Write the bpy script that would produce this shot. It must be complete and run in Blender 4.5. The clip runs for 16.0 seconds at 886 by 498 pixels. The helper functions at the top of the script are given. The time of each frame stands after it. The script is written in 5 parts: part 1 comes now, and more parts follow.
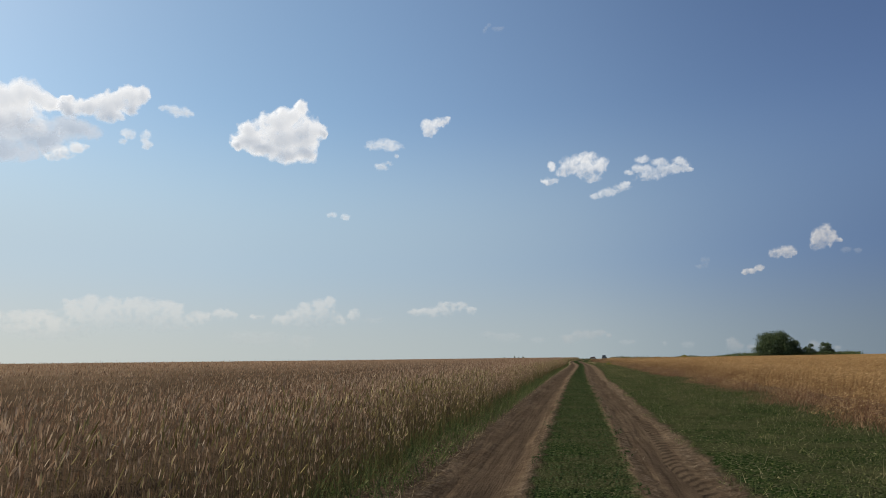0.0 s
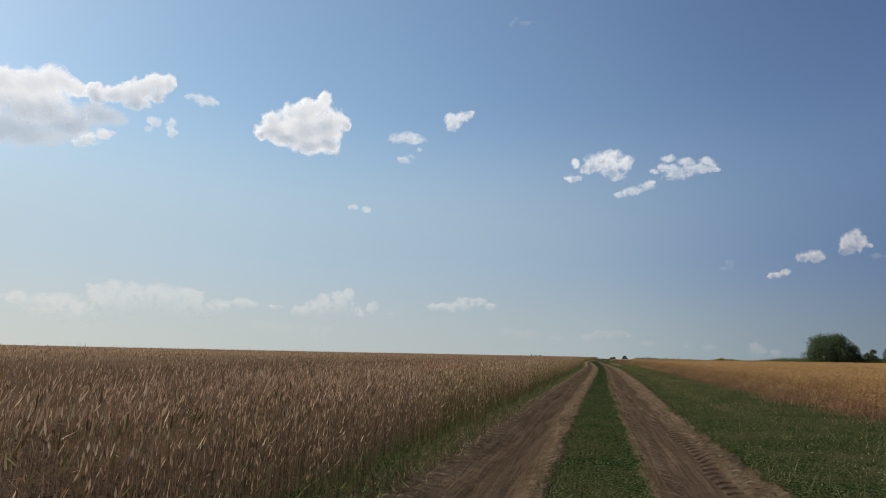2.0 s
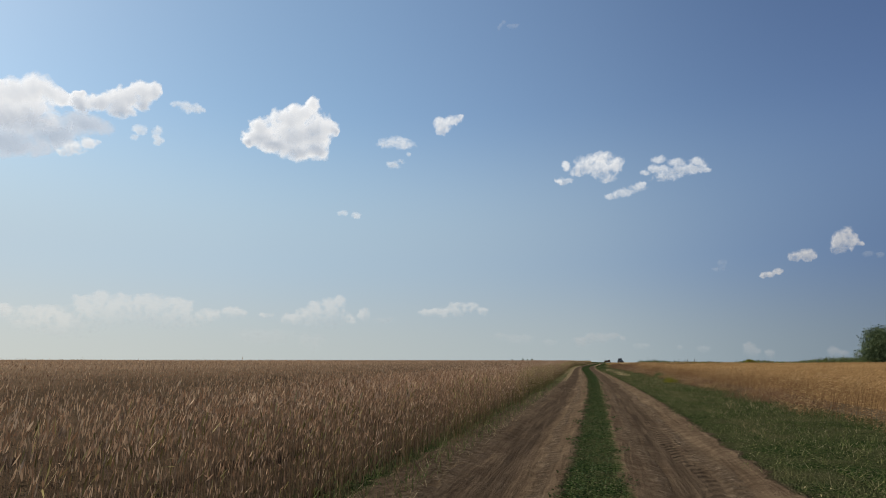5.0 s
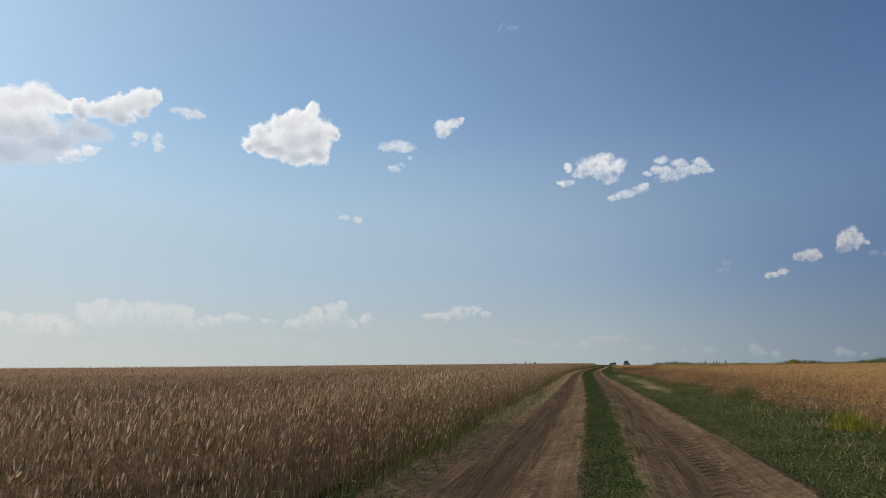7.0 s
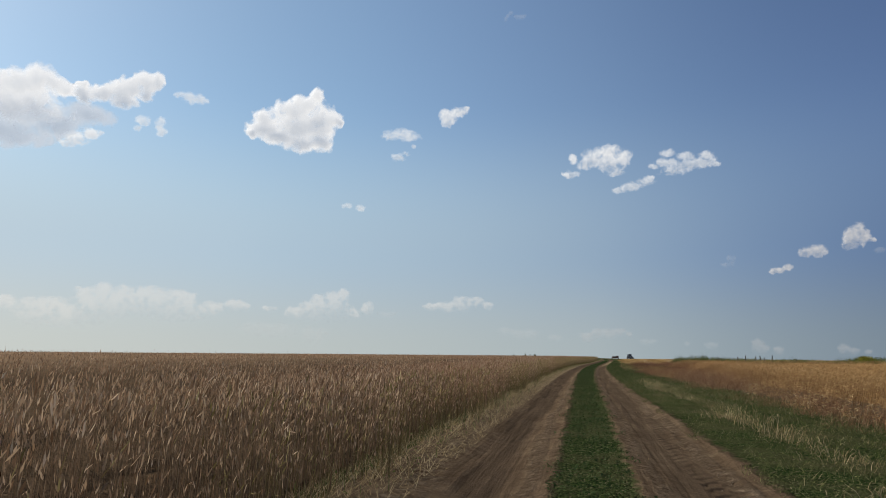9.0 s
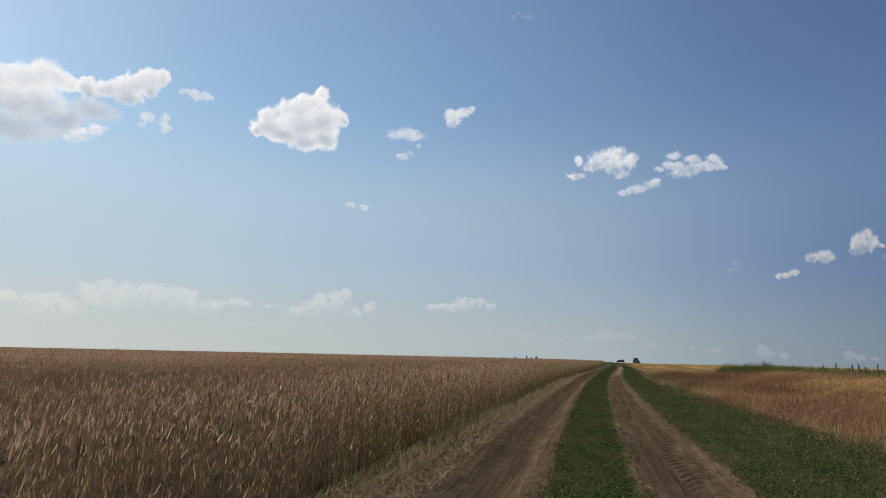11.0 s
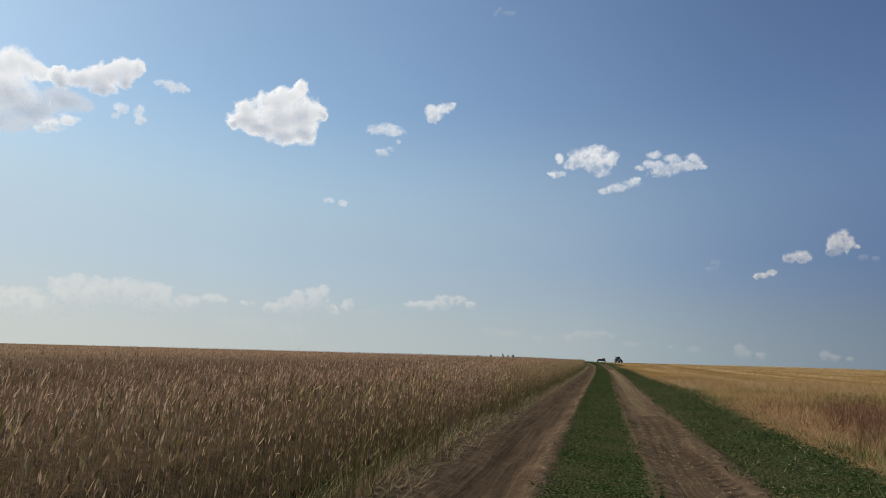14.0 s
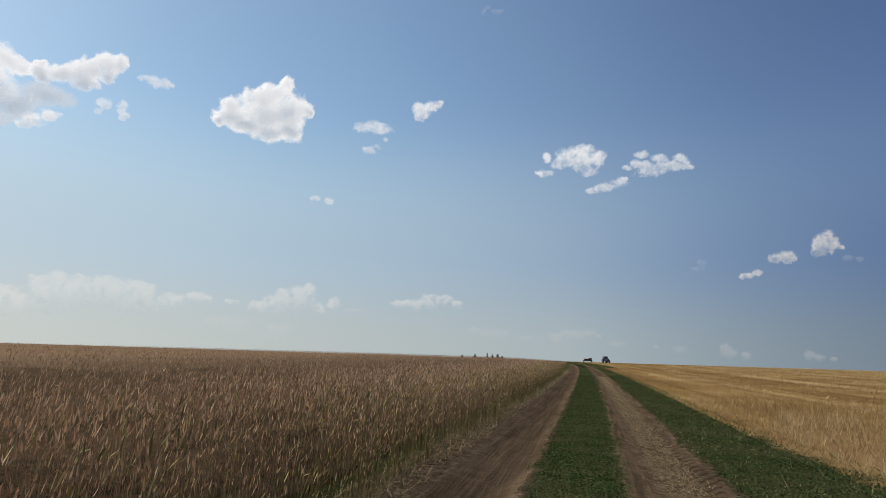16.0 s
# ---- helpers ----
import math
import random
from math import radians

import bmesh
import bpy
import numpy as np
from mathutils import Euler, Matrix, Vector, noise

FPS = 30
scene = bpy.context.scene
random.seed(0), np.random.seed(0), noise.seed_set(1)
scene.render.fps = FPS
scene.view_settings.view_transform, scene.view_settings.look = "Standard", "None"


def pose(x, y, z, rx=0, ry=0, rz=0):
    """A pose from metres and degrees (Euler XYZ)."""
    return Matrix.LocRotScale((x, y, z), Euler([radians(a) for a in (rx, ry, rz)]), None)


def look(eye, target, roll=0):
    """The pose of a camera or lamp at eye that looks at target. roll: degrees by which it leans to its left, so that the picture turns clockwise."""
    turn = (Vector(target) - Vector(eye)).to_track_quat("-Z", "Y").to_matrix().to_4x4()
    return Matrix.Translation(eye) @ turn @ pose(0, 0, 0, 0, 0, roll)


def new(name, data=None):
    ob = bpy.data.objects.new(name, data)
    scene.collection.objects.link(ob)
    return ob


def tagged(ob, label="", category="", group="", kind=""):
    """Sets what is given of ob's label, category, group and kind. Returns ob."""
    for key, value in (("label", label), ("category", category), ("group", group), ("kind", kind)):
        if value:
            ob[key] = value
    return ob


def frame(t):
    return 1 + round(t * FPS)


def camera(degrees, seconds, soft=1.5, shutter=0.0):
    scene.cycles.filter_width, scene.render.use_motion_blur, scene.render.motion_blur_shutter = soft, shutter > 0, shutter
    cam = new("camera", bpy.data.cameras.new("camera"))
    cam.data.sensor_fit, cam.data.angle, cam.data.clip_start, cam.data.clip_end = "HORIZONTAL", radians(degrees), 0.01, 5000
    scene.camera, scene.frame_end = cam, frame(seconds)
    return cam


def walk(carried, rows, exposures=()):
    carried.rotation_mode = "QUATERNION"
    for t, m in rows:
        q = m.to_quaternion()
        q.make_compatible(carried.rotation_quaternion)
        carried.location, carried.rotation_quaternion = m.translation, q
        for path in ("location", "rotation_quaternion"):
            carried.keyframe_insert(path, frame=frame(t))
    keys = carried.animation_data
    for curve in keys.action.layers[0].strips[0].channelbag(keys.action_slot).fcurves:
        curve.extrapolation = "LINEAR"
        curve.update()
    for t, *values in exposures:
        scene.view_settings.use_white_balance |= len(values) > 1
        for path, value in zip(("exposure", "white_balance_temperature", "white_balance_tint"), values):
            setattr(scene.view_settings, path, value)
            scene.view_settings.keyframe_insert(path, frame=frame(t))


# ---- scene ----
cam = camera(66.0, 16.0, soft=0.65)
# the drive along the track: seconds, x, y, z, yaw, pitch, roll
PATH = [
    (0.0, -0.009, 0.000, 1.225, 11.30, 9.12, -0.79),
    (0.5, 0.027, 6.564, 1.250, 11.59, 9.14, 1.08),
    (1.0, 0.022, 12.960, 1.220, 12.00, 8.79, 1.11),
    (1.5, -0.038, 19.306, 1.201, 12.52, 8.84, 0.98),
    (2.0, -0.149, 25.806, 1.157, 12.81, 8.73, 1.01),
    (2.5, -0.276, 32.500, 1.100, 12.59, 8.95, 0.08),
    (3.0, -0.296, 39.066, 1.194, 12.42, 9.09, 0.26),
    (5.5, 0.003, 71.273, 1.224, 12.37, 9.26, -0.09),
    (6.0, -0.056, 77.788, 1.185, 13.23, 9.38, 0.05),
    (6.5, -0.133, 84.425, 1.145, 13.07, 9.30, -1.13),
    (7.0, -0.128, 91.113, 1.148, 12.67, 9.57, -0.58),
    (7.5, -0.134, 97.745, 1.171, 12.52, 9.19, -0.22),
    (8.0, -0.239, 104.505, 1.224, 12.84, 9.22, 1.74),
    (8.5, -0.294, 111.231, 1.220, 12.89, 9.10, 1.06),
    (9.0, -0.357, 117.770, 1.155, 12.80, 8.78, 0.41),
    (9.5, -0.439, 124.418, 1.182, 13.05, 8.99, 0.89),
    (12.0, -1.235, 159.403, 1.230, 12.86, 8.77, 1.69),
    (12.5, -1.303, 166.695, 1.221, 12.97, 8.74, 2.29),
    (13.0, -1.381, 174.024, 1.184, 12.45, 8.64, 1.67),
    (13.5, -1.350, 181.080, 1.187, 11.85, 8.65, 1.77),
    (14.0, -1.220, 187.728, 1.160, 11.37, 8.74, 1.48),
    (14.5, -1.091, 194.221, 1.158, 10.78, 8.71, 1.84),
    (15.0, -0.912, 200.483, 1.142, 10.64, 8.71, 1.90),
    (15.5, -0.772, 206.572, 1.182, 10.65, 8.72, 1.94),
    (16.0, -0.468, 212.337, 1.245, 10.31, 8.72, 1.57),
]
walk(cam, [(t, pose(x, y, z, 90 + pitch, -roll, yaw)) for t, x, y, z, yaw, pitch, roll in PATH], exposures=[(0.0, 0.0), (16.0, 0.0)])

# ---------------------------------------------------------------- light
SUN_AZ, SUN_EL = -82.0, 44.0          # degrees from the y axis towards x, and above the horizon
world = bpy.data.worlds.new("sky")
scene.world = world
world.use_nodes = True
wn = world.node_tree.nodes
sky = wn.new("ShaderNodeTexSky")
sky.sky_type = "NISHITA"
sky.sun_disc = False
sky.sun_elevation = radians(SUN_EL)
sky.sun_rotation = radians(SUN_AZ)
sky.altitude = 150.0
sky.air_density = 1.0
sky.dust_density = 1.5
sky.ozone_density = 2.0
wn["Background"].inputs["Strength"].default_value = 0.130
wl = world.node_tree.links
# pale summer haze that thickens evenly towards the horizon all round
wt = wn.new("ShaderNodeTexCoord")
wx = wn.new("ShaderNodeSeparateXYZ")
wl.new(wt.outputs["Generated"], wx.inputs[0])
wm = wn.new("ShaderNodeMath")
wm.operation = "MAXIMUM"
wm.inputs[1].default_value = 0.085
wl.new(wx.outputs["Z"], wm.inputs[0])
wc = wn.new("ShaderNodeCombineXYZ")
wl.new(wx.outputs["X"], wc.inputs[0])
wl.new(wx.outputs["Y"], wc.inputs[1])
wl.new(wm.outputs[0], wc.inputs[2])
wl.new(wc.outputs[0], sky.inputs["Vector"])
# how far a direction is turned towards the sun, 0 away to 1 towards, along the horizon
flat = wn.new("ShaderNodeCombineXYZ")
wl.new(wx.outputs["X"], flat.inputs[0])
wl.new(wx.outputs["Y"], flat.inputs[1])
unit = wn.new("ShaderNodeVectorMath")
unit.operation = "NORMALIZE"
wl.new(flat.outputs[0], unit.inputs[0])
facing = wn.new("ShaderNodeVectorMath")
facing.operation = "DOT_PRODUCT"
facing.inputs[1].default_value = (math.sin(radians(SUN_AZ)), math.cos(radians(SUN_AZ)), 0.0)
wl.new(unit.outputs[0], facing.inputs[0])
sunward = wn.new("ShaderNodeMath")
sunward.operation = "MULTIPLY_ADD"
sunward.inputs[1].default_value, sunward.inputs[2].default_value = 0.5, 0.5
wl.new(facing.outputs["Value"], sunward.inputs[0])


def sky_ramp(stops):
    r = wn.new("ShaderNodeValToRGB")
    r.color_ramp.interpolation = "B_SPLINE"
    e = r.color_ramp.elements
    e[0].position, e[0].color = stops[0][0], (*stops[0][1], 1)
    e[1].position, e[1].color = stops[-1][0], (*stops[-1][1], 1)
    for p, c in stops[1:-1]:
        e.new(p).color = (*c, 1)
    wl.new(sunward.outputs[0], r.inputs["Fac"])
    return r.outputs["Color"]


def sky_mix(fac, a, b, blend="MIX"):
    m = wn.new("ShaderNodeMix")
    m.data_type, m.blend_type = "RGBA", blend
    for sock, v in ((m.inputs[0], fac), (m.inputs[6], a), (m.inputs[7], b)):
        if isinstance(v, bpy.types.NodeSocket):
            wl.new(v, sock)
        else:
            sock.default_value = v
    return m.outputs[2]


def by_height(z0, z1):
    r = wn.new("ShaderNodeMapRange")
    r.interpolation_type = "SMOOTHSTEP"
    r.inputs["From Min"].default_value, r.inputs["From Max"].default_value = z0, z1
    wl.new(wx.outputs["Z"], r.inputs["Value"])
    return r.outputs[0]


HAZE_LOW = ((0.000, (0.130, 0.172, 0.232)), (0.355, (0.166, 0.218, 0.272)), (0.465, (0.262, 0.325, 0.372)), (0.570, (0.386, 0.452, 0.476)), (0.810, (0.520, 0.564, 0.550)), (1.000, (0.650, 0.668, 0.620)))
HAZE_HIGH = ((0.000, (0.080, 0.132, 0.258)), (0.355, (0.113, 0.182, 0.326)), (0.465, (0.176, 0.267, 0.420)), (0.570, (0.288, 0.396, 0.522)), (0.690, (0.374, 0.492, 0.600)), (0.810, (0.425, 0.556, 0.668)), (1.000, (0.580, 0.680, 0.740)))
CLEAR = ((0.000, (0.53, 0.56, 0.66)), (0.355, (0.53, 0.565, 0.675)), (0.465, (0.65, 0.70, 0.765)), (0.570, (0.83, 0.87, 0.88)), (0.700, (0.93, 1.0, 0.97)), (0.810, (0.90, 1.01, 0.94)), (1.000, (0.92, 1.0, 0.94)))
haze = sky_mix(by_height(0.0, 0.15), sky_ramp(HAZE_LOW), sky_ramp(HAZE_HIGH))
haze = sky_mix(1.0, haze, (1 / 0.13, 1 / 0.13, 1 / 0.13, 1), "MULTIPLY")
clear = sky_mix(1.0, sky.outputs["Color"], sky_ramp(CLEAR), "MULTIPLY")
wl.new(sky_mix(by_height(0.14, 0.36), haze, clear), wn["Background"].inputs["Color"])

sun_dir = Vector((math.cos(radians(SUN_EL)) * math.sin(radians(SUN_AZ)), math.cos(radians(SUN_EL)) * math.cos(radians(SUN_AZ)), math.sin(radians(SUN_EL))))
sun = new("sun", bpy.data.lights.new("sun", "SUN"))
sun.data.energy = 5.0
sun.data.angle = radians(0.6)
sun.data.color = (1.0, 0.945, 0.86)
sun.matrix_world = look(sun_dir * 60.0, (0, 0, 0))


# ---------------------------------------------------------------- materials
def shader(name, rough=0.85, spec=0.2):
    m = bpy.data.materials.new(name)
    m.use_nodes = True
    b = m.node_tree.nodes["Principled BSDF"]
    b.inputs["Roughness"].default_value = rough
    b.inputs["Specular IOR Level"].default_value = spec
    return m, m.node_tree.nodes, m.node_tree.links, b


def noise_node(nodes, links, scale, detail=4.0, rough=0.6, vec=None):
    n = nodes.new("ShaderNodeTexNoise")
    n.inputs["Scale"].default_value = scale
    n.inputs["Detail"].default_value = detail
    n.inputs["Roughness"].default_value = rough
    if vec is not None:
        links.new(vec, n.inputs["Vector"])
    return n.outputs["Fac"]


def ramp(nodes, links, fac, stops):
    r = nodes.new("ShaderNodeValToRGB")
    e = r.color_ramp.elements
    e[0].position, e[0].color = stops[0][0], (*stops[0][1], 1)
    e[1].position, e[1].color = stops[-1][0], (*stops[-1][1], 1)
    for p, c in stops[1:-1]:
        k = e.new(p)
        k.color = (*c, 1)
    links.new(fac, r.inputs["Fac"])
    return r.outputs["Color"]


def mix(nodes, links, fac, a, b, blend="MIX"):
    m = nodes.new("ShaderNodeMix")
    m.data_type, m.blend_type = "RGBA", blend
    for sock, v in ((m.inputs[0], fac), (m.inputs[6], a), (m.inputs[7], b)):
        if isinstance(v, bpy.types.NodeSocket):
            links.new(v, sock)
        elif isinstance(v, tuple):
            sock.default_value = (*v, 1)
        else:
            sock.default_value = v
    return m.outputs[2]


def maths(nodes, links, op, a, b=0.0, clamp=False):
    m = nodes.new("ShaderNodeMath")
    m.operation, m.use_clamp = op, clamp
    for sock, v in ((m.inputs[0], a), (m.inputs[1], b)):
        if isinstance(v, bpy.types.NodeSocket):
            links.new(v, sock)
        else:
            sock.default_value = v
    return m.outputs[0]


def bump(nodes, links, b, height, strength=0.5, distance=0.02):
    n = nodes.new("ShaderNodeBump")
    n.inputs["Strength"].default_value = strength
    n.inputs["Distance"].default_value = distance
    links.new(height, n.inputs["Height"])
    links.new(n.outputs["Normal"], b.inputs["Normal"])


def plant_material(name, stops, patches, patch_scale=0.12, translucent=0.25, rough=0.7, low=None, low_top=0.5, patch=0.33, drift=None):
    """Stems and leaves: colour by piece, patches over the field, and the stems' foot colour, darkened for the shade
    between them.
    """
    m, nodes, links, b = shader(name, rough, 0.03)
    geo = nodes.new("ShaderNodeNewGeometry")
    col = ramp(nodes, links, geo.outputs["Random Per Island"], stops)
    f = noise_node(nodes, links, patch_scale, 3.0, 0.6, geo.outputs["Position"])
    f = ramp(nodes, links, f, [(0.38, (0, 0, 0)), (0.66, (1, 1, 1))])
    col = mix(nodes, links, maths(nodes, links, "MULTIPLY", f, patch), col, patches)
    if drift is not None:        # the stand ripens unevenly along the field
        g = ramp(nodes, links, noise_node(nodes, links, 0.022, 2.0, 0.5, geo.outputs["Position"]), [(0.40, (0, 0, 0)), (0.60, (1, 1, 1))])
        col = mix(nodes, links, maths(nodes, links, "MULTIPLY", g, 0.30), col, drift)
    # foot of the stems: own brown plus shade painted in, fading upwards
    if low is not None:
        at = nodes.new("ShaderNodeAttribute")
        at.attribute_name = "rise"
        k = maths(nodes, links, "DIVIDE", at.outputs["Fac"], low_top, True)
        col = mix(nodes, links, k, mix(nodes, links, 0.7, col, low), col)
    links.new(col, b.inputs["Base Color"])
    t = nodes.new("ShaderNodeBsdfTranslucent")
    links.new(col, t.inputs["Color"])
    s = nodes.new("ShaderNodeMixShader")
    s.inputs[0].default_value = translucent
    links.new(b.outputs[0], s.inputs[1])
    links.new(t.outputs[0], s.inputs[2])
    links.new(s.outputs[0], nodes["Material Output"].inputs["Surface"])
    return m


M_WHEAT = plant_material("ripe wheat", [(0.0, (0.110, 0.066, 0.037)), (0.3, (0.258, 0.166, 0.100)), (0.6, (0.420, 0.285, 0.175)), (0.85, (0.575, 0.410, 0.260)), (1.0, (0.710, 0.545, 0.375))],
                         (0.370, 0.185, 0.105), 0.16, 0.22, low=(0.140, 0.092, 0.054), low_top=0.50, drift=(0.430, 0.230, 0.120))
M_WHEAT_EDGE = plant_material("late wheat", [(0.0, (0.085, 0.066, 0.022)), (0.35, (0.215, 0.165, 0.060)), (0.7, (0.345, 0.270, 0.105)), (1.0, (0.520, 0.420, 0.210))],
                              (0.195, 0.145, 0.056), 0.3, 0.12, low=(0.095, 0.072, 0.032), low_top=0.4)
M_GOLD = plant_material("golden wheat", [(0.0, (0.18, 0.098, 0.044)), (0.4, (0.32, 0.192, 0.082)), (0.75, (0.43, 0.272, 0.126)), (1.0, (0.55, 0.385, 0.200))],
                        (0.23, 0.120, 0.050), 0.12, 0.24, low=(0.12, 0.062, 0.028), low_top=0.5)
M_DRY = plant_material("dry brome grass", [(0.0, (0.10, 0.050, 0.028)), (0.4, (0.18, 0.098, 0.052)), (0.8, (0.27, 0.165, 0.088)), (1.0, (0.42, 0.30, 0.17))],
                       (0.150, 0.074, 0.046), 0.45, 0.25, patch=0.5)
M_RUST = plant_material("rusty brome grass", [(0.0, (0.062, 0.028, 0.017)), (0.5, (0.125, 0.060, 0.035)), (0.85, (0.205, 0.108, 0.064)), (1.0, (0.440, 0.285, 0.205))],
                        (0.090, 0.036, 0.024), 0.5, 0.25, patch=0.6)
M_BUSH = plant_material("yellow-green bush", [(0.0, (0.09, 0.10, 0.012)), (0.6, (0.17, 0.165, 0.02)), (1.0, (0.30, 0.25, 0.035))], (0.20, 0.17, 0.025), 0.6, 0.3)
M_STRAW = plant_material("dry straw", [(0.0, (0.170, 0.118, 0.055)), (0.5, (0.255, 0.190, 0.098)), (1.0, (0.370, 0.295, 0.175))], (0.165, 0.115, 0.052), 0.5, 0.15)
M_GRASS = plant_material("low green grass", [(0.0, (0.022, 0.036, 0.011)), (0.45, (0.052, 0.071, 0.020)), (0.8, (0.125, 0.138, 0.042)), (1.0, (0.300, 0.255, 0.140))],
                         (0.199, 0.164, 0.071), 0.45, 0.2, patch=0.5)
M_CLOVER = plant_material("clover", [(0.0, (0.022, 0.043, 0.015)), (0.6, (0.043, 0.067, 0.023)), (1.0, (0.075, 0.091, 0.034))], (0.062, 0.072, 0.027), 0.5, 0.2)
M_WEED = plant_material("green weeds", [(0.0, (0.040, 0.062, 0.019)), (0.6, (0.088, 0.118, 0.036)), (1.0, (0.185, 0.190, 0.075))], (0.130, 0.128, 0.048), 0.4, 0.3)
M_LEAF = plant_material("tree leaves", [(0.0, (0.036, 0.055, 0.026)), (0.6, (0.076, 0.102, 0.048)), (1.0, (0.140, 0.165, 0.080))], (0.080, 0.098, 0.046), 0.5, 0.22)


def soil_layer(nodes, links):
    """Packed loam of the ruts: its colour and its relief."""
    uv = nodes.new("ShaderNodeUVMap")
    pos = nodes.new("ShaderNodeNewGeometry").outputs["Position"]
    sep = nodes.new("ShaderNodeSeparateXYZ")
    links.new(uv.outputs["UV"], sep.inputs[0])
    st = nodes.new("ShaderNodeMapping")             # faint streaks drawn out along the track
    st.inputs["Scale"].default_value = (11.0, 0.40, 1.0)
    links.new(uv.outputs["UV"], st.inputs["Vector"])
    streak = noise_node(nodes, links, 1.0, 5.0, 0.6, st.outputs["Vector"])
    mid = noise_node(nodes, links, 5.0, 7.0, 0.68, pos)
    big = noise_node(nodes, links, 0.5, 5.0, 0.65, pos)
    fine = noise_node(nodes, links, 45.0, 4.0, 0.7, pos)
    wob = maths(nodes, links, "MULTIPLY", maths(nodes, links, "SUBTRACT", noise_node(nodes, links, 0.16, 3.0, 0.6, pos), 0.5), 0.7)
    u = maths(nodes, links, "ADD", sep.outputs[0], wob)

    def lane(centre, half, soft):
        d = maths(nodes, links, "ABSOLUTE", maths(nodes, links, "SUBTRACT", u, centre))
        return maths(nodes, links, "MULTIPLY", maths(nodes, links, "SUBTRACT", half, d), 1.0 / soft, True)

    mix_ = maths(nodes, links, "ADD", maths(nodes, links, "MULTIPLY", mid, 0.55), maths(nodes, links, "MULTIPLY", big, 0.45))
    col = ramp(nodes, links, mix_, [(0.36, (0.062, 0.041, 0.025)), (0.5, (0.092, 0.063, 0.039)), (0.64, (0.136, 0.097, 0.061))])
    # wheels have pressed the middle of each rut dark and smooth
    press = maths(nodes, links, "MAXIMUM", lane(-1.02, 0.34, 0.20), lane(1.02, 0.30, 0.18))
    col = mix(nodes, links, maths(nodes, links, "MULTIPLY", press, 0.65), col, (0.055, 0.039, 0.026))
    col = mix(nodes, links, 0.45, col, ramp(nodes, links, streak, [(0.32, (0.27, 0.27, 0.27)), (0.68, (0.74, 0.74, 0.74))]), "OVERLAY")
    # crumbs thrown up beside the wheels dry out pale
    rim = maths(nodes, links, "MAXIMUM", maths(nodes, links, "MAXIMUM", lane(-0.58, 0.14, 0.12), lane(0.62, 0.12, 0.10)), maths(nodes, links, "MAXIMUM", lane(1.36, 0.13, 0.10), lane(-1.66, 0.30, 0.2)))
    crumbs = ramp(nodes, links, noise_node(nodes, links, 7.0, 6.0, 0.75, pos), [(0.44, (0, 0, 0)), (0.60, (1, 1, 1))])
    col = mix(nodes, links, maths(nodes, links, "MULTIPLY", maths(nodes, links, "MULTIPLY", rim, crumbs), 0.8), col, (0.196, 0.145, 0.097))
    col = mix(nodes, links, 0.55, col, ramp(nodes, links, fine, [(0.3, (0.22, 0.22, 0.22)), (0.7, (0.78, 0.78, 0.78))]), "OVERLAY")
    # lug marks of tractor tyres: slanted bars in one lane of the right rut
    mark = maths(nodes, links, "SUBTRACT", u, 1.22)
    band = lane(1.22, 0.17, 0.06)
    ang = maths(nodes, links, "ADD", maths(nodes, links, "MULTIPLY", sep.outputs[1], 22.4), maths(nodes, links, "MULTIPLY", maths(nodes, links, "ABSOLUTE", mark), 9.0))
    gate = ramp(nodes, links, noise_node(nodes, links, 0.2, 3.0, 0.6, pos), [(0.34, (0, 0, 0)), (0.48, (1, 1, 1))])
    lug = maths(nodes, links, "MULTIPLY", maths(nodes, links, "MULTIPLY", maths(nodes, links, "SINE", ang), band), gate)
    h = maths(nodes, links, "ADD", maths(nodes, links, "MULTIPLY", streak, 0.9), maths(nodes, links, "MULTIPLY", fine, 0.40))
    h = maths(nodes, links, "ADD", h, maths(nodes, links, "MULTIPLY", mid, 0.7))
    h = maths(nodes, links, "ADD", h, maths(nodes, links, "MULTIPLY", maths(nodes, links, "MULTIPLY", rim, crumbs), 0.7))
    h = maths(nodes, links, "ADD", h, maths(nodes, links, "MULTIPLY", lug, 0.85))
    return col, h



def field_soil(name, a, b_, c):
    m, nodes, links, b = shader(name, 0.95, 0.0)
    geo = nodes.new("ShaderNodeNewGeometry")
    big = noise_node(nodes, links, 0.04, 5.0, 0.6, geo.outputs["Position"])
    fine = noise_node(nodes, links, 9.0, 5.0, 0.7, geo.outputs["Position"])
    col = ramp(nodes, links, big, [(0.3, a), (0.5, b_), (0.7, c)])
    col = mix(nodes, links, 0.5, col, ramp(nodes, links, fine, [(0.3, (0.25, 0.25, 0.25)), (0.7, (0.75, 0.75, 0.75))]), "OVERLAY")
    links.new(col, b.inputs["Base Color"])
    bump(nodes, links, b, fine, 0.8, 0.08)
    return m


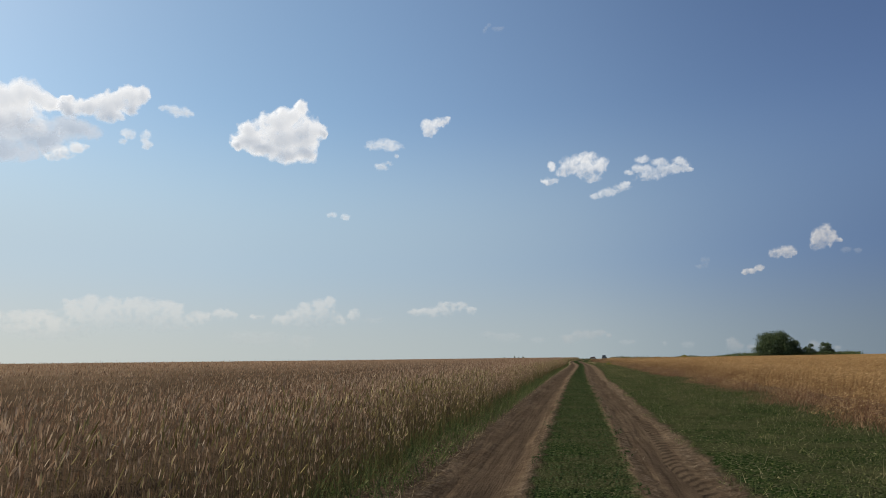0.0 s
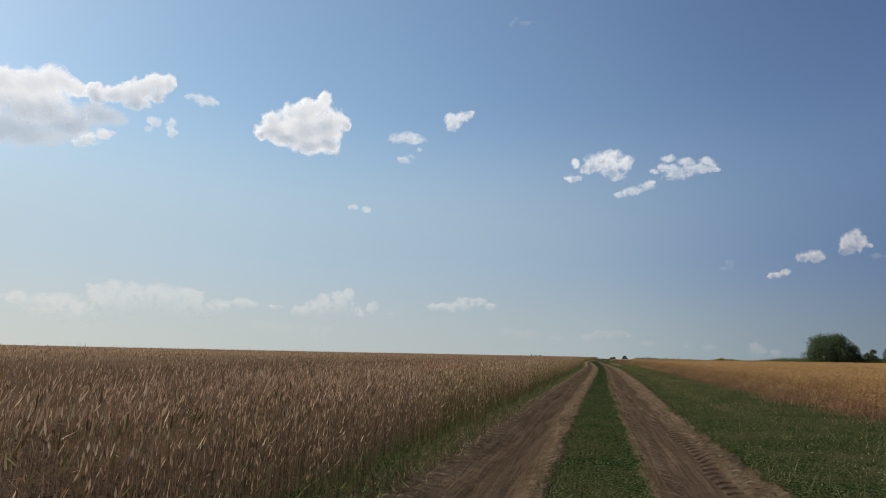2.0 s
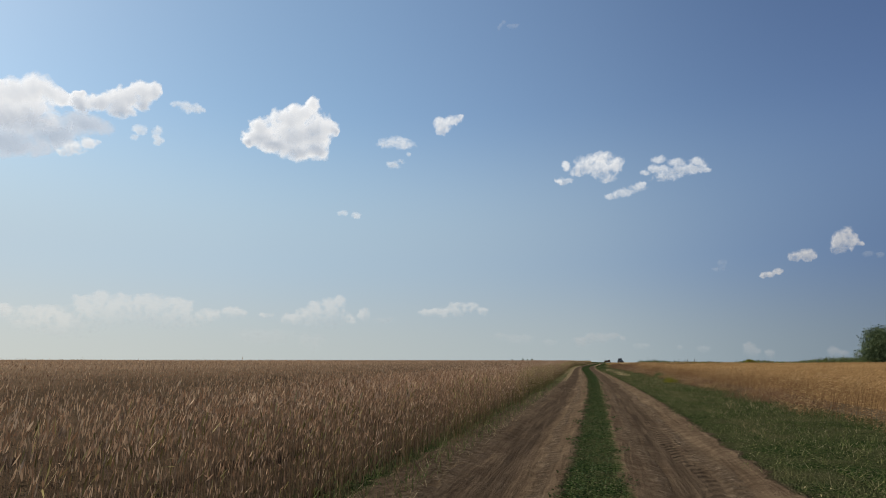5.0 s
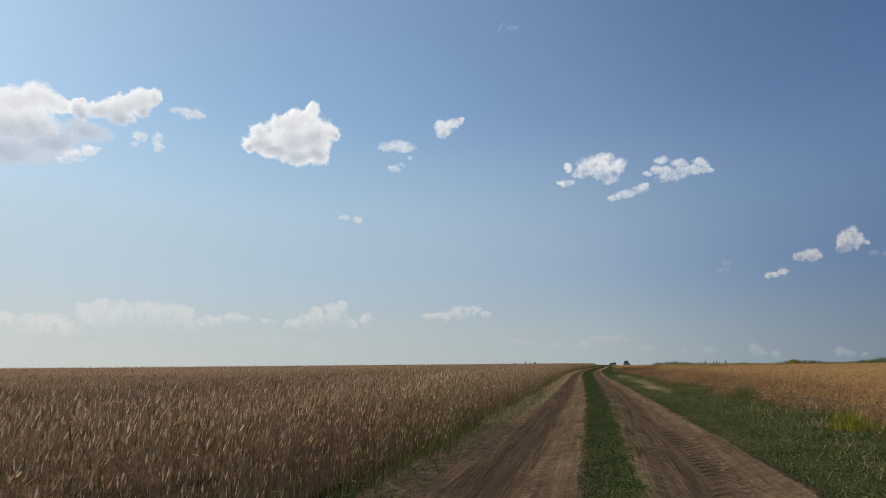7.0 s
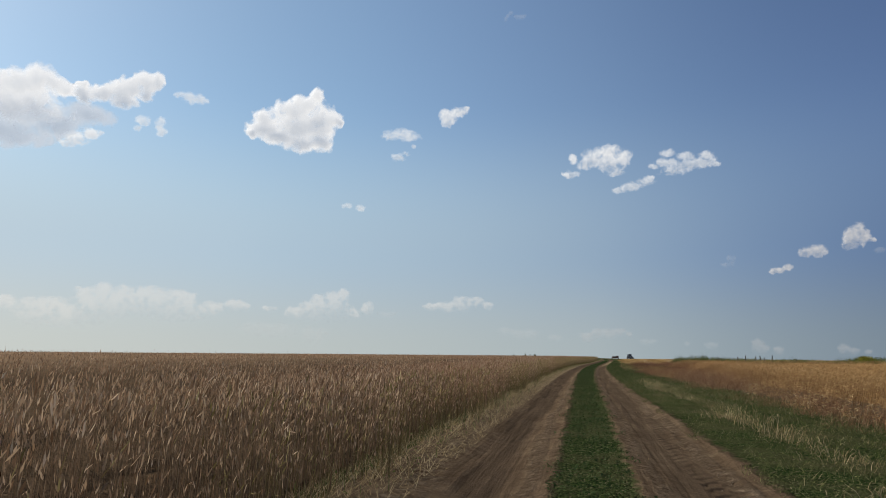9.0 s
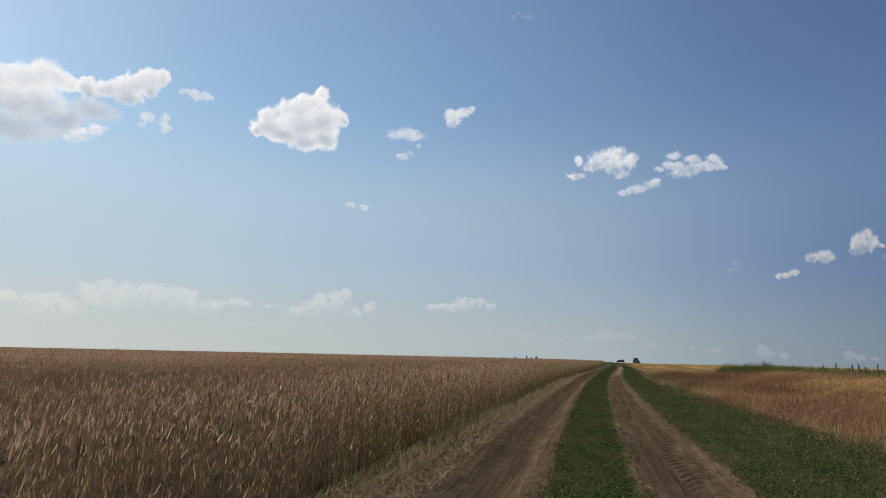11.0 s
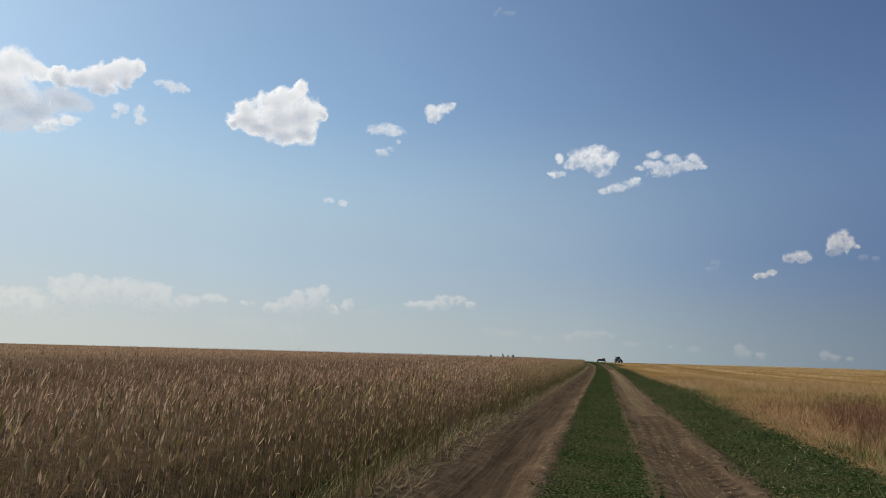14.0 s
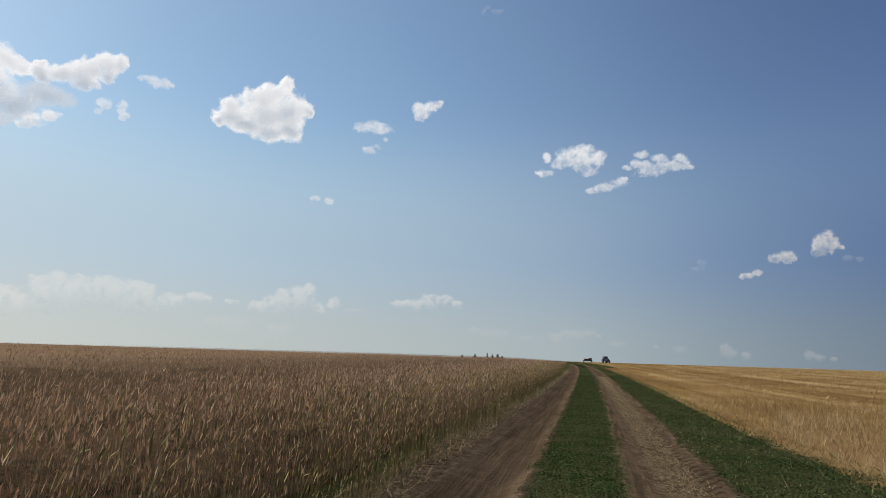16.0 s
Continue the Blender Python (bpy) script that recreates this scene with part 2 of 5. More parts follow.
def turf_layer(nodes, links):
    """Low clover and grass seen as a mat: colour and relief."""
    pos = nodes.new("ShaderNodeNewGeometry").outputs["Position"]
    leafy = nodes.new("ShaderNodeTexVoronoi")
    leafy.inputs["Scale"].default_value = 42.0
    links.new(pos, leafy.inputs["Vector"])
    sep = nodes.new("ShaderNodeSeparateColor")
    links.new(leafy.outputs["Color"], sep.inputs[0])
    col = ramp(nodes, links, sep.outputs[0], [(0.0, (0.009, 0.016, 0.006)), (0.5, (0.029, 0.047, 0.014)), (0.85, (0.054, 0.071, 0.024)), (1.0, (0.133, 0.110, 0.064))])
    big = noise_node(nodes, links, 0.9, 5.0, 0.65, pos)
    col = mix(nodes, links, ramp(nodes, links, big, [(0.42, (0, 0, 0)), (0.68, (1.014, 0.734, 1.109))]), col, (0.079, 0.071, 0.034))
    h = maths(nodes, links, "ADD", maths(nodes, links, "MULTIPLY", leafy.outputs["Distance"], -1.0), noise_node(nodes, links, 14.0, 5.0, 0.7, pos))
    return col, h



def stubble_layer(nodes, links):
    """Cut straw in drill rows: colour and relief."""
    pos = nodes.new("ShaderNodeNewGeometry").outputs["Position"]
    st = nodes.new("ShaderNodeMapping")             # drill rows and swaths run along the field
    st.inputs["Scale"].default_value = (0.55, 0.012, 1.0)
    links.new(pos, st.inputs["Vector"])
    rows_ = noise_node(nodes, links, 1.0, 7.0, 0.7, st.outputs["Vector"])
    blot = noise_node(nodes, links, 0.12, 6.0, 0.65, pos)
    fine = noise_node(nodes, links, 8.0, 5.0, 0.7, pos)
    k = maths(nodes, links, "ADD", maths(nodes, links, "MULTIPLY", rows_, 0.6), maths(nodes, links, "MULTIPLY", blot, 0.4))
    col = ramp(nodes, links, k, [(0.38, (0.100, 0.056, 0.022)), (0.5, (0.190, 0.118, 0.046)), (0.62, (0.320, 0.222, 0.105))])
    col = mix(nodes, links, 0.5, col, ramp(nodes, links, fine, [(0.3, (0.25, 0.25, 0.25)), (0.7, (0.75, 0.75, 0.75))]), "OVERLAY")
    return col, fine



def earth_layer(nodes, links, a, b_, c):
    pos = nodes.new("ShaderNodeNewGeometry").outputs["Position"]
    fine = noise_node(nodes, links, 9.0, 5.0, 0.7, pos)
    k = maths(nodes, links, "ADD", maths(nodes, links, "MULTIPLY", noise_node(nodes, links, 0.04, 5.0, 0.6, pos), 0.5), maths(nodes, links, "MULTIPLY", noise_node(nodes, links, 0.7, 4.0, 0.6, pos), 0.5))
    col = ramp(nodes, links, k, [(0.3, a), (0.5, b_), (0.7, c)])
    return mix(nodes, links, 0.5, col, ramp(nodes, links, fine, [(0.3, (0.25, 0.25, 0.25)), (0.7, (0.75, 0.75, 0.75))]), "OVERLAY"), fine


def ragged_mask(nodes, links, name, scale, reach, soft):
    """1 inside a cover whose signed distance is the attribute name, with a ragged rim."""
    at = nodes.new("ShaderNodeAttribute")
    at.attribute_name = name
    pos = nodes.new("ShaderNodeNewGeometry").outputs["Position"]
    n = maths(nodes, links, "MULTIPLY", maths(nodes, links, "SUBTRACT", noise_node(nodes, links, scale, 5.0, 0.65, pos), 0.5), reach)
    return maths(nodes, links, "MULTIPLY", maths(nodes, links, "ADD", maths(nodes, links, "ADD", at.outputs["Fac"], n), soft / 2), 1 / soft, True)


def layered(name, base, covers, depth):
    """One material out of a base layer and covers, each a layer and its mask."""
    m, nodes, links, b = shader(name, 0.95, 0.0)
    col, h = base(nodes, links)
    for layer, mask in covers:
        c2, h2 = layer(nodes, links)
        k = mask(nodes, links)
        col = mix(nodes, links, k, col, c2)
        h = maths(nodes, links, "ADD", maths(nodes, links, "MULTIPLY", h, maths(nodes, links, "SUBTRACT", 1.0, k)), maths(nodes, links, "MULTIPLY", h2, k))
    links.new(col, b.inputs["Base Color"])
    bump(nodes, links, b, h, 1.0, depth)
    return m


M_TRACK = layered("packed loam with turf", soil_layer, [(turf_layer, lambda n, l: ragged_mask(n, l, "green", 2.6, 0.42, 0.10))], 0.055)
M_LAND = layered("farmland", lambda n, l: earth_layer(n, l, (0.060, 0.045, 0.027), (0.084, 0.063, 0.039), (0.114, 0.087, 0.054)),
                 [(stubble_layer, lambda n, l: ragged_mask(n, l, "stub", 0.3, 6.0, 1.0)),
                  (lambda n, l: earth_layer(n, l, (0.120, 0.066, 0.030), (0.190, 0.116, 0.053), (0.285, 0.195, 0.095)), lambda n, l: ragged_mask(n, l, "thatch", 0.25, 9.0, 1.5)),
                  (turf_layer, lambda n, l: ragged_mask(n, l, "turf", 1.3, 1.3, 0.30))], 0.06)
# near part painted dark for the shade among stems, paler ear tops beyond
M_CANOPY = layered("wheat canopy with stem shade", lambda n, l: earth_layer(n, l, (0.052, 0.036, 0.022), (0.074, 0.050, 0.030), (0.105, 0.072, 0.044)),
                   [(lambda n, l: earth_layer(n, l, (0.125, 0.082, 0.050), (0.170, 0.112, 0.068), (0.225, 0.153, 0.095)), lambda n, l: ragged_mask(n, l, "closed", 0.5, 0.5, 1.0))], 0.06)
M_CANOPY_GOLD = field_soil("golden canopy", (0.150, 0.086, 0.034), (0.190, 0.112, 0.046), (0.235, 0.146, 0.062))


def simple(name, color, rough=0.6, metal=0.0, grain=12.0, spread=0.25):
    m, nodes, links, b = shader(name, rough, 0.4)
    b.inputs["Metallic"].default_value = metal
    geo = nodes.new("ShaderNodeNewGeometry")
    n = noise_node(nodes, links, grain, 5.0, 0.65, geo.outputs["Position"])
    dark = tuple(c * (1 - spread) for c in color)
    lite = tuple(min(1, c * (1 + spread)) for c in color)
    links.new(ramp(nodes, links, n, [(0.3, dark), (0.7, lite)]), b.inputs["Base Color"])
    bump(nodes, links, b, n, 0.3, 0.01)
    return m


M_BARK = simple("grey bark", (0.11, 0.085, 0.06), 0.95, 0, 18, 0.4)
M_POST = simple("weathered post wood", (0.085, 0.070, 0.055), 0.95, 0, 22, 0.4)
M_TRACTOR = simple("faded blue tractor paint", (0.040, 0.055, 0.085), 0.5, 0, 6, 0.3)
M_GLASS = simple("cab glass", (0.03, 0.04, 0.05), 0.1, 0, 3, 0.1)
M_RUBBER = simple("tyre rubber", (0.022, 0.021, 0.020), 0.9, 0, 20, 0.3)
M_RED = simple("worn red implement paint", (0.080, 0.046, 0.038), 0.55, 0, 8, 0.35)
M_STEEL = simple("dark steel", (0.10, 0.10, 0.105), 0.5, 0.7, 9, 0.3)


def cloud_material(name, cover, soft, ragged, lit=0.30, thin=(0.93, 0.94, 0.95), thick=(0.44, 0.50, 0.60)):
    """Glowing cloud of water droplets: shade painted in, greyer where it is deep, and a rim that runs out into clear
    air.
    """
    m = bpy.data.materials.new(name)
    m.use_nodes = True
    nodes, links = m.node_tree.nodes, m.node_tree.links
    nodes.remove(nodes["Principled BSDF"])
    at = nodes.new("ShaderNodeAttribute")
    at.attribute_name = "depth"
    pos = nodes.new("ShaderNodeNewGeometry").outputs["Position"]
    fine = noise_node(nodes, links, 0.014, 2.0, 0.45, pos)
    k = maths(nodes, links, "ADD", at.outputs["Fac"], maths(nodes, links, "MULTIPLY", maths(nodes, links, "SUBTRACT", fine, 0.5), ragged))
    mr = nodes.new("ShaderNodeMapRange")
    mr.interpolation_type = "SMOOTHSTEP"
    mr.inputs["From Min"].default_value, mr.inputs["From Max"].default_value = -0.24, soft
    mr.inputs["To Max"].default_value = cover
    links.new(k, mr.inputs["Value"])
    grey_shade = nodes.new("ShaderNodeAttribute")
    grey_shade.attribute_name = "grey_shade"
    deep = maths(nodes, links, "ADD", grey_shade.outputs["Fac"], maths(nodes, links, "MULTIPLY", maths(nodes, links, "SUBTRACT", fine, 0.5), 0.22))
    # the emitted colour carries the cloud's shade, pale rim to grey depth
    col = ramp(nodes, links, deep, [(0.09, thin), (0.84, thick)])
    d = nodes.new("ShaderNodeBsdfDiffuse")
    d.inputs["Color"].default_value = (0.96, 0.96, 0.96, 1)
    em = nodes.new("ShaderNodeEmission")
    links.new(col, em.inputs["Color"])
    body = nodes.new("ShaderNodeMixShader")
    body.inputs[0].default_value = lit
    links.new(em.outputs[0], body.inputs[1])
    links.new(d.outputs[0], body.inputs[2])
    o = nodes.new("ShaderNodeMixShader")
    links.new(mr.outputs[0], o.inputs[0])
    links.new(nodes.new("ShaderNodeBsdfTransparent").outputs[0], o.inputs[1])
    links.new(body.outputs[0], o.inputs[2])
    links.new(o.outputs[0], nodes["Material Output"].inputs["Surface"])
    return m


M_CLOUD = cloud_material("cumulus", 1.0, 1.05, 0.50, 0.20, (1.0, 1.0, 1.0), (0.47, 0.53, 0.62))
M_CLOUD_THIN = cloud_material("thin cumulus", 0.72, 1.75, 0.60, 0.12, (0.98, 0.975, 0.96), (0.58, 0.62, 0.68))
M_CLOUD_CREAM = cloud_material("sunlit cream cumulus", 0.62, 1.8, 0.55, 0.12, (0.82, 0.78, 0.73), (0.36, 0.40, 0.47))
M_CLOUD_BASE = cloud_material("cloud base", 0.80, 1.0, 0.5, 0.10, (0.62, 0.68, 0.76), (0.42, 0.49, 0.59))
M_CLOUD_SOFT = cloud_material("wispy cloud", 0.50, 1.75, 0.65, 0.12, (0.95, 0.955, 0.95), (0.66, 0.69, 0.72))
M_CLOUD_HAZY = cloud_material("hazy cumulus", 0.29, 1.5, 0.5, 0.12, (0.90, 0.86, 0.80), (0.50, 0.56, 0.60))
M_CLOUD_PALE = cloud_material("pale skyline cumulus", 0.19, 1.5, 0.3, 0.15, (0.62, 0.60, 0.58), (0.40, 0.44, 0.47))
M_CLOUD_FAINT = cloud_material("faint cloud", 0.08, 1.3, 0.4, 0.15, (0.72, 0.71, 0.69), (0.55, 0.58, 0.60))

# ---------------------------------------------------------------- the lie of the land
TRACK_Y = np.array([-40., -10, 14, 38, 62, 86, 110, 134, 146, 158, 170, 182, 194, 206, 218, 230, 254, 278, 302, 330, 360, 400, 460])
TRACK_X = np.array([0.1, 0.06, -0.04, -0.20, -0.12, -0.04, -0.23, -0.66, -0.97, -1.19, -1.25, -1.22, -1.04, -0.71, -0.29, 0.1, 0.7, 1.17, 1.35, 1.0, -0.5, -4.5, -14.0])
EDGE_Y = np.array([0., 15, 28, 41, 54, 87, 113, 127, 139, 175, 188, 202, 215, 228, 300])
STRIP_L = np.array([.52, .55, .50, .44, .37, .20, .22, .34, .40, .53, .56, .57, .60, .62, .58])
STRIP_R = np.array([.48, .49, .48, .41, .33, .32, .45, .43, .43, .46, .44, .42, .36, .38, .4])
RUT_R = np.array([1.42, 1.45, 1.56, 1.53, 1.75, 1.85, 1.68, 1.62, 1.52, 1.5, 1.42, 1.42, 1.36, 1.38, 1.4])
VERGE_R = np.array([4.9, 4.9, 5.2, 5.2, 5.1, 5.0, 4.9, 4.9, 4.5, 3.7, 3.0, 2.9, 3.5, 2.5, 2.4])
WHEAT_END = 318.0        # the left field runs this far along the track
GOLD_END = 188.0         # the standing wheat beside the verge ends here, at a weedy strip


def track(y):
    """x of the middle of the track, smoothed through its marks."""
    y = np.asarray(y, float)
    return (np.interp(y - 9, TRACK_Y, TRACK_X) + 2 * np.interp(y, TRACK_Y, TRACK_X) + np.interp(y + 9, TRACK_Y, TRACK_X)) / 4


def edge(table, y):
    return np.interp(y, EDGE_Y, table)


def lie(x, y):
    """Height of the land: almost level, rising a little into the left field and falling away far off to the right."""
    x, y = np.asarray(x, float), np.asarray(y, float)
    u = x - track(y)
    left = np.clip(-u - 4, 0, 90)
    rise = 0.0085 * np.interp(y, [0, 60, 110, 150, 200, 230, 330], [1.02, 1.02, 0.92, 0.74, 0.43, 0.32, 0.18]) * left * (1 - left / 260)
    right = np.clip(u - 6, 0, 70)
    rise_r = 0.006 * np.interp(y, [0, 140, 210, 260], [1.0, 0.7, 0.1, 0.0]) * right
    far_r = np.clip(u - 35, 0, 2500) * np.interp(y, [180, 260], [0.0, 1.0])
    return rise + rise_r - 0.006 * np.clip(y - 380, 0, 4600) - 0.0024 * far_r + 0.05 * np.sin(y / 23.0 + 0.4) * np.exp(-np.abs(u) / 60.0) * np.clip((np.abs(u) - 3) / 6, 0, 1)


rng = np.random.default_rng(7)


def bulk(name, verts, tris, material, rise=None, uv=None, smooth=False, quads=None):
    """One mesh object out of arrays."""
    me = bpy.data.meshes.new(name)
    verts = np.asarray(verts, np.float32)
    me.vertices.add(len(verts))
    me.vertices.foreach_set("co", verts.ravel())
    faces = [np.asarray(f, np.int32) for f in (tris, quads) if f is not None and len(f)]
    idx = np.concatenate([f.ravel() for f in faces])
    sizes = np.concatenate([np.full(len(f), f.shape[1], np.int32) for f in faces])
    me.loops.add(len(idx))
    me.loops.foreach_set("vertex_index", idx)
    me.polygons.add(len(sizes))
    me.polygons.foreach_set("loop_start", np.concatenate([[0], np.cumsum(sizes)[:-1]]).astype(np.int32))
    if smooth:
        me.polygons.foreach_set("use_smooth", np.ones(len(sizes), bool))
    if rise is not None:
        at = me.attributes.new("rise" if not isinstance(rise, tuple) else rise[0], "FLOAT", "POINT")
        at.data.foreach_set("value", np.asarray(rise if not isinstance(rise, tuple) else rise[1], np.float32))
    if uv is not None:
        lay = me.uv_layers.new(name="UVMap")
        lay.data.foreach_set("uv", np.asarray(uv, np.float32)[idx].ravel())
    me.update(calc_edges=True)
    me.validate()
    ob = new(name, me)
    for m in material if isinstance(material, (list, tuple)) else [material]:
        me.materials.append(m)
    return ob


def part(name, bm, material, parent, label=""):
    """Links a bmesh as one mesh object under a thing or a part."""
    me = bpy.data.meshes.new(name)
    bm.to_mesh(me)
    bm.free()
    me.materials.append(material)
    ob = new(name, me)
    ob.parent = parent
    if label:
        ob["label"] = label
    return ob


class Heap:
    """Collects ribbons, ears and leaves for one piece of vegetation."""

    def __init__(self):
        self.v, self.t, self.r, self.n = [], [], [], 0

    def add(self, v, t, r):
        n, k = v.shape[0], v.shape[1]
        self.v.append(v.reshape(-1, 3))
        self.r.append(r.reshape(-1))
        base = self.n + np.arange(n)[:, None, None] * k
        self.t.append((base + np.asarray(t)[None]).reshape(-1, 3))
        self.n += n * k

    def ribbon(self, base, tip, bend, width, ang, segs=2, z0=None):
        """Blades from base to tip, bowed by bend, tapering to a point."""
        n = len(base)
        side = np.stack([np.cos(ang), np.sin(ang), np.zeros(n)], 1) * (width[:, None] / 2)
        rows_ = []
        for i in range(segs):
            s = i / segs
            p = base + (tip - base) * s + bend * (4 * s * (1 - s))
            w = 1 - 0.45 * s
            rows_ += [p - side * w, p + side * w]
        rows_.append(tip)
        v = np.stack(rows_, 1)
        t = []
        for i in range(segs - 1):
            a = 2 * i
            t += [(a, a + 1, a + 3), (a, a + 3, a + 2)]
        a = 2 * (segs - 1)
        t.append((a, a + 1, a + 2))
        z0 = base[:, 2] if z0 is None else z0
        self.add(v, t, v[:, :, 2] - z0[:, None])

    def ear(self, foot, tip, width, z0, sides=3):
        """Ears: slim double cones with three or two sides."""
        n = len(foot)
        ax = tip - foot
        ln = np.linalg.norm(ax, axis=1, keepdims=True) + 1e-9
        ax = ax / ln
        ref = np.where(np.abs(ax[:, 2:3]) > 0.9, np.array([[1.0, 0, 0]]), np.array([[0, 0, 1.0]]))
        a = np.cross(ax, ref)
        a /= np.linalg.norm(a, axis=1, keepdims=True)
        b = np.cross(ax, a)
        mid = foot + (tip - foot) * 0.4
        ph = rng.uniform(0, 6.28, n)
        if sides == 3:
            ring = [mid + (a * np.cos(ph + k * 2.094)[:, None] + b * np.sin(ph + k * 2.094)[:, None]) * width[:, None] / 2 for k in range(3)]
            v = np.stack([foot, *ring, tip], 1)
            t = [(0, 2, 1), (0, 3, 2), (0, 1, 3), (4, 1, 2), (4, 2, 3), (4, 3, 1)]
        else:
            s = (a * np.cos(ph)[:, None] + b * np.sin(ph)[:, None]) * width[:, None] / 2
            v = np.stack([foot, mid - s, mid + s, tip], 1)
            t = [(0, 2, 1), (1, 2, 3)]
        self.add(v, t, v[:, :, 2] - z0[:, None])

    def spike(self, foot, tip, width, z0):
        """Blunt ears that keep their width for most of their length and bow a little."""
        n = len(foot)
        ax = tip - foot
        ph = rng.uniform(0, 6.28, n)
        flat_ = np.stack([np.cos(ph), np.sin(ph), np.zeros(n)], 1)
        s = flat_ - ax * (np.sum(flat_ * ax, 1) / (np.sum(ax * ax, 1) + 1e-9))[:, None]
        s *= (width / 2 / (np.linalg.norm(s, axis=1) + 1e-9))[:, None]
        side = np.cross(ax, s) * 5.0
        a, c = foot + ax * 0.24 + side, foot + ax * 0.74 + side * 0.8
        v = np.stack([foot, a - s, a + s, c - s * 0.8, c + s * 0.8, tip], 1)
        self.add(v, [(0, 2, 1), (1, 2, 4), (1, 4, 3), (3, 4, 5)], v[:, :, 2] - z0[:, None])

    def done(self, name, material):
        return bulk(name, np.concatenate(self.v), np.concatenate(self.t), material, np.concatenate(self.r))


def scatter(n, y0, y1, inner, outer, side=1, power=1.0):
    """n places between y0 and y1, from inner to outer metres off the middle of the track (arrays or functions of y)."""
    y = rng.uniform(y0, y1, n)
    a = inner(y) if callable(inner) else inner
    b = outer(y) if callable(outer) else outer
    u = a + (b - a) * rng.uniform(0, 1, n) ** power
    x = track(y) + side * u
    return x, y


def waves(x, y, s=1.0):
    """Slow unevenness over a field, about -1 to 1."""
    return (np.sin(x * 0.9 * s + 1.3 * np.sin(y * 0.31 * s)) + np.sin(y * 0.7 * s + 1.7 * np.sin(x * 0.23 * s + 1)) + np.sin((x + y) * 0.21 * s)) / 3


def lattice_noise(x, y, seed):
    """Smooth noise over two arrays of places, about -1 to 1."""
    table = np.random.default_rng(seed).permutation(256)
    xi, yi = np.floor(x).astype(int), np.floor(y).astype(int)
    xf, yf = x - xi, y - yi
    sx, sy = xf * xf * xf * (xf * (xf * 6 - 15) + 10), yf * yf * yf * (yf * (yf * 6 - 15) + 10)

    def corner(i, j):
        a = table[(table[(xi + i) % 256] + yi + j) % 256] * (2 * math.pi / 256)
        return np.cos(a) * (xf - i) + np.sin(a) * (yf - j)

    lo_ = corner(0, 0) + (corner(1, 0) - corner(0, 0)) * sx
    hi_ = corner(0, 1) + (corner(1, 1) - corner(0, 1)) * sx
    return 1.5 * (lo_ + (hi_ - lo_) * sy)


def patches_at(x, y, size, seed):
    """Uneven patches of that size in metres, about -1 to 1."""
    return lattice_noise(x / size, y / size, seed) + 0.55 * lattice_noise(x / size * 2.3, y / size * 2.3, seed + 1)


# ---------------------------------------------------------------- ground and track
def build_ground():
    ys = np.concatenate([[-400, -150, -60, -30], np.arange(-20, 340, 2.0), np.arange(340, 520, 10), [540, 580, 640, 720, 850, 1000, 1250, 1600, 2100, 2800, 3600, 4800]])
    us = np.array([-4500, -2500, -1200, -600, -300, -180, -120, -90, -70, -55, -42, -32, -24, -18, -13, -9, -6, -4, -2.5, -2.2, -1.6, -0.5, 0.5, 1.7, 2.5, 2.8, 3.1, 3.4, 3.7, 4.0, 4.4, 5, 6.5, 8, 9, 11, 13, 15.5, 18, 24, 32, 42, 55, 70, 90, 120, 180, 300, 600, 1200, 2500, 4500.])
    Y, U = np.meshgrid(ys, us, indexing="ij")
    X = track(np.minimum(Y, 460)) + U
    Zz = lie(X, Y)
    under = (np.abs(U - 0.0) < 2.55) & (Y < 470)
    Zz = np.where(under, Zz - 0.10, Zz)
    ny, nu = Y.shape
    v = np.stack([X, Y, Zz], -1).reshape(-1, 3)
    i = np.arange(ny - 1)[:, None] * nu + np.arange(nu - 1)[None]
    q = np.stack([i, i + 1, i + nu + 1, i + nu], -1).reshape(-1, 4)
    ob = bulk("ground", v, None, M_LAND, quads=q, smooth=True)
    yf, uf = Y.ravel(), U.ravel()
    verge = edge(VERGE_R, np.clip(yf, 0, 300)) + np.interp(yf, [140, 160], [0.8, 0.0])
    turf = np.where(uf > 0, np.minimum(verge - uf, 470 - yf), np.where(yf > 340, np.minimum(uf + 5, 540 - yf), -9.0))
    stub = np.minimum(yf - 205, uf)
    thatch = np.minimum(np.minimum(16 - uf, uf), np.minimum(yf - 158, 226 - yf))
    for name_, field in (("turf", turf), ("stub", stub), ("thatch", thatch)):
        ob.data.attributes.new(name_, "FLOAT", "POINT").data.foreach_set("value", np.clip(field, -9, 9).astype(np.float32))
    return tagged(ob, "level farmland soil under wheat, grass verge and stubble", "ground", kind="structure")


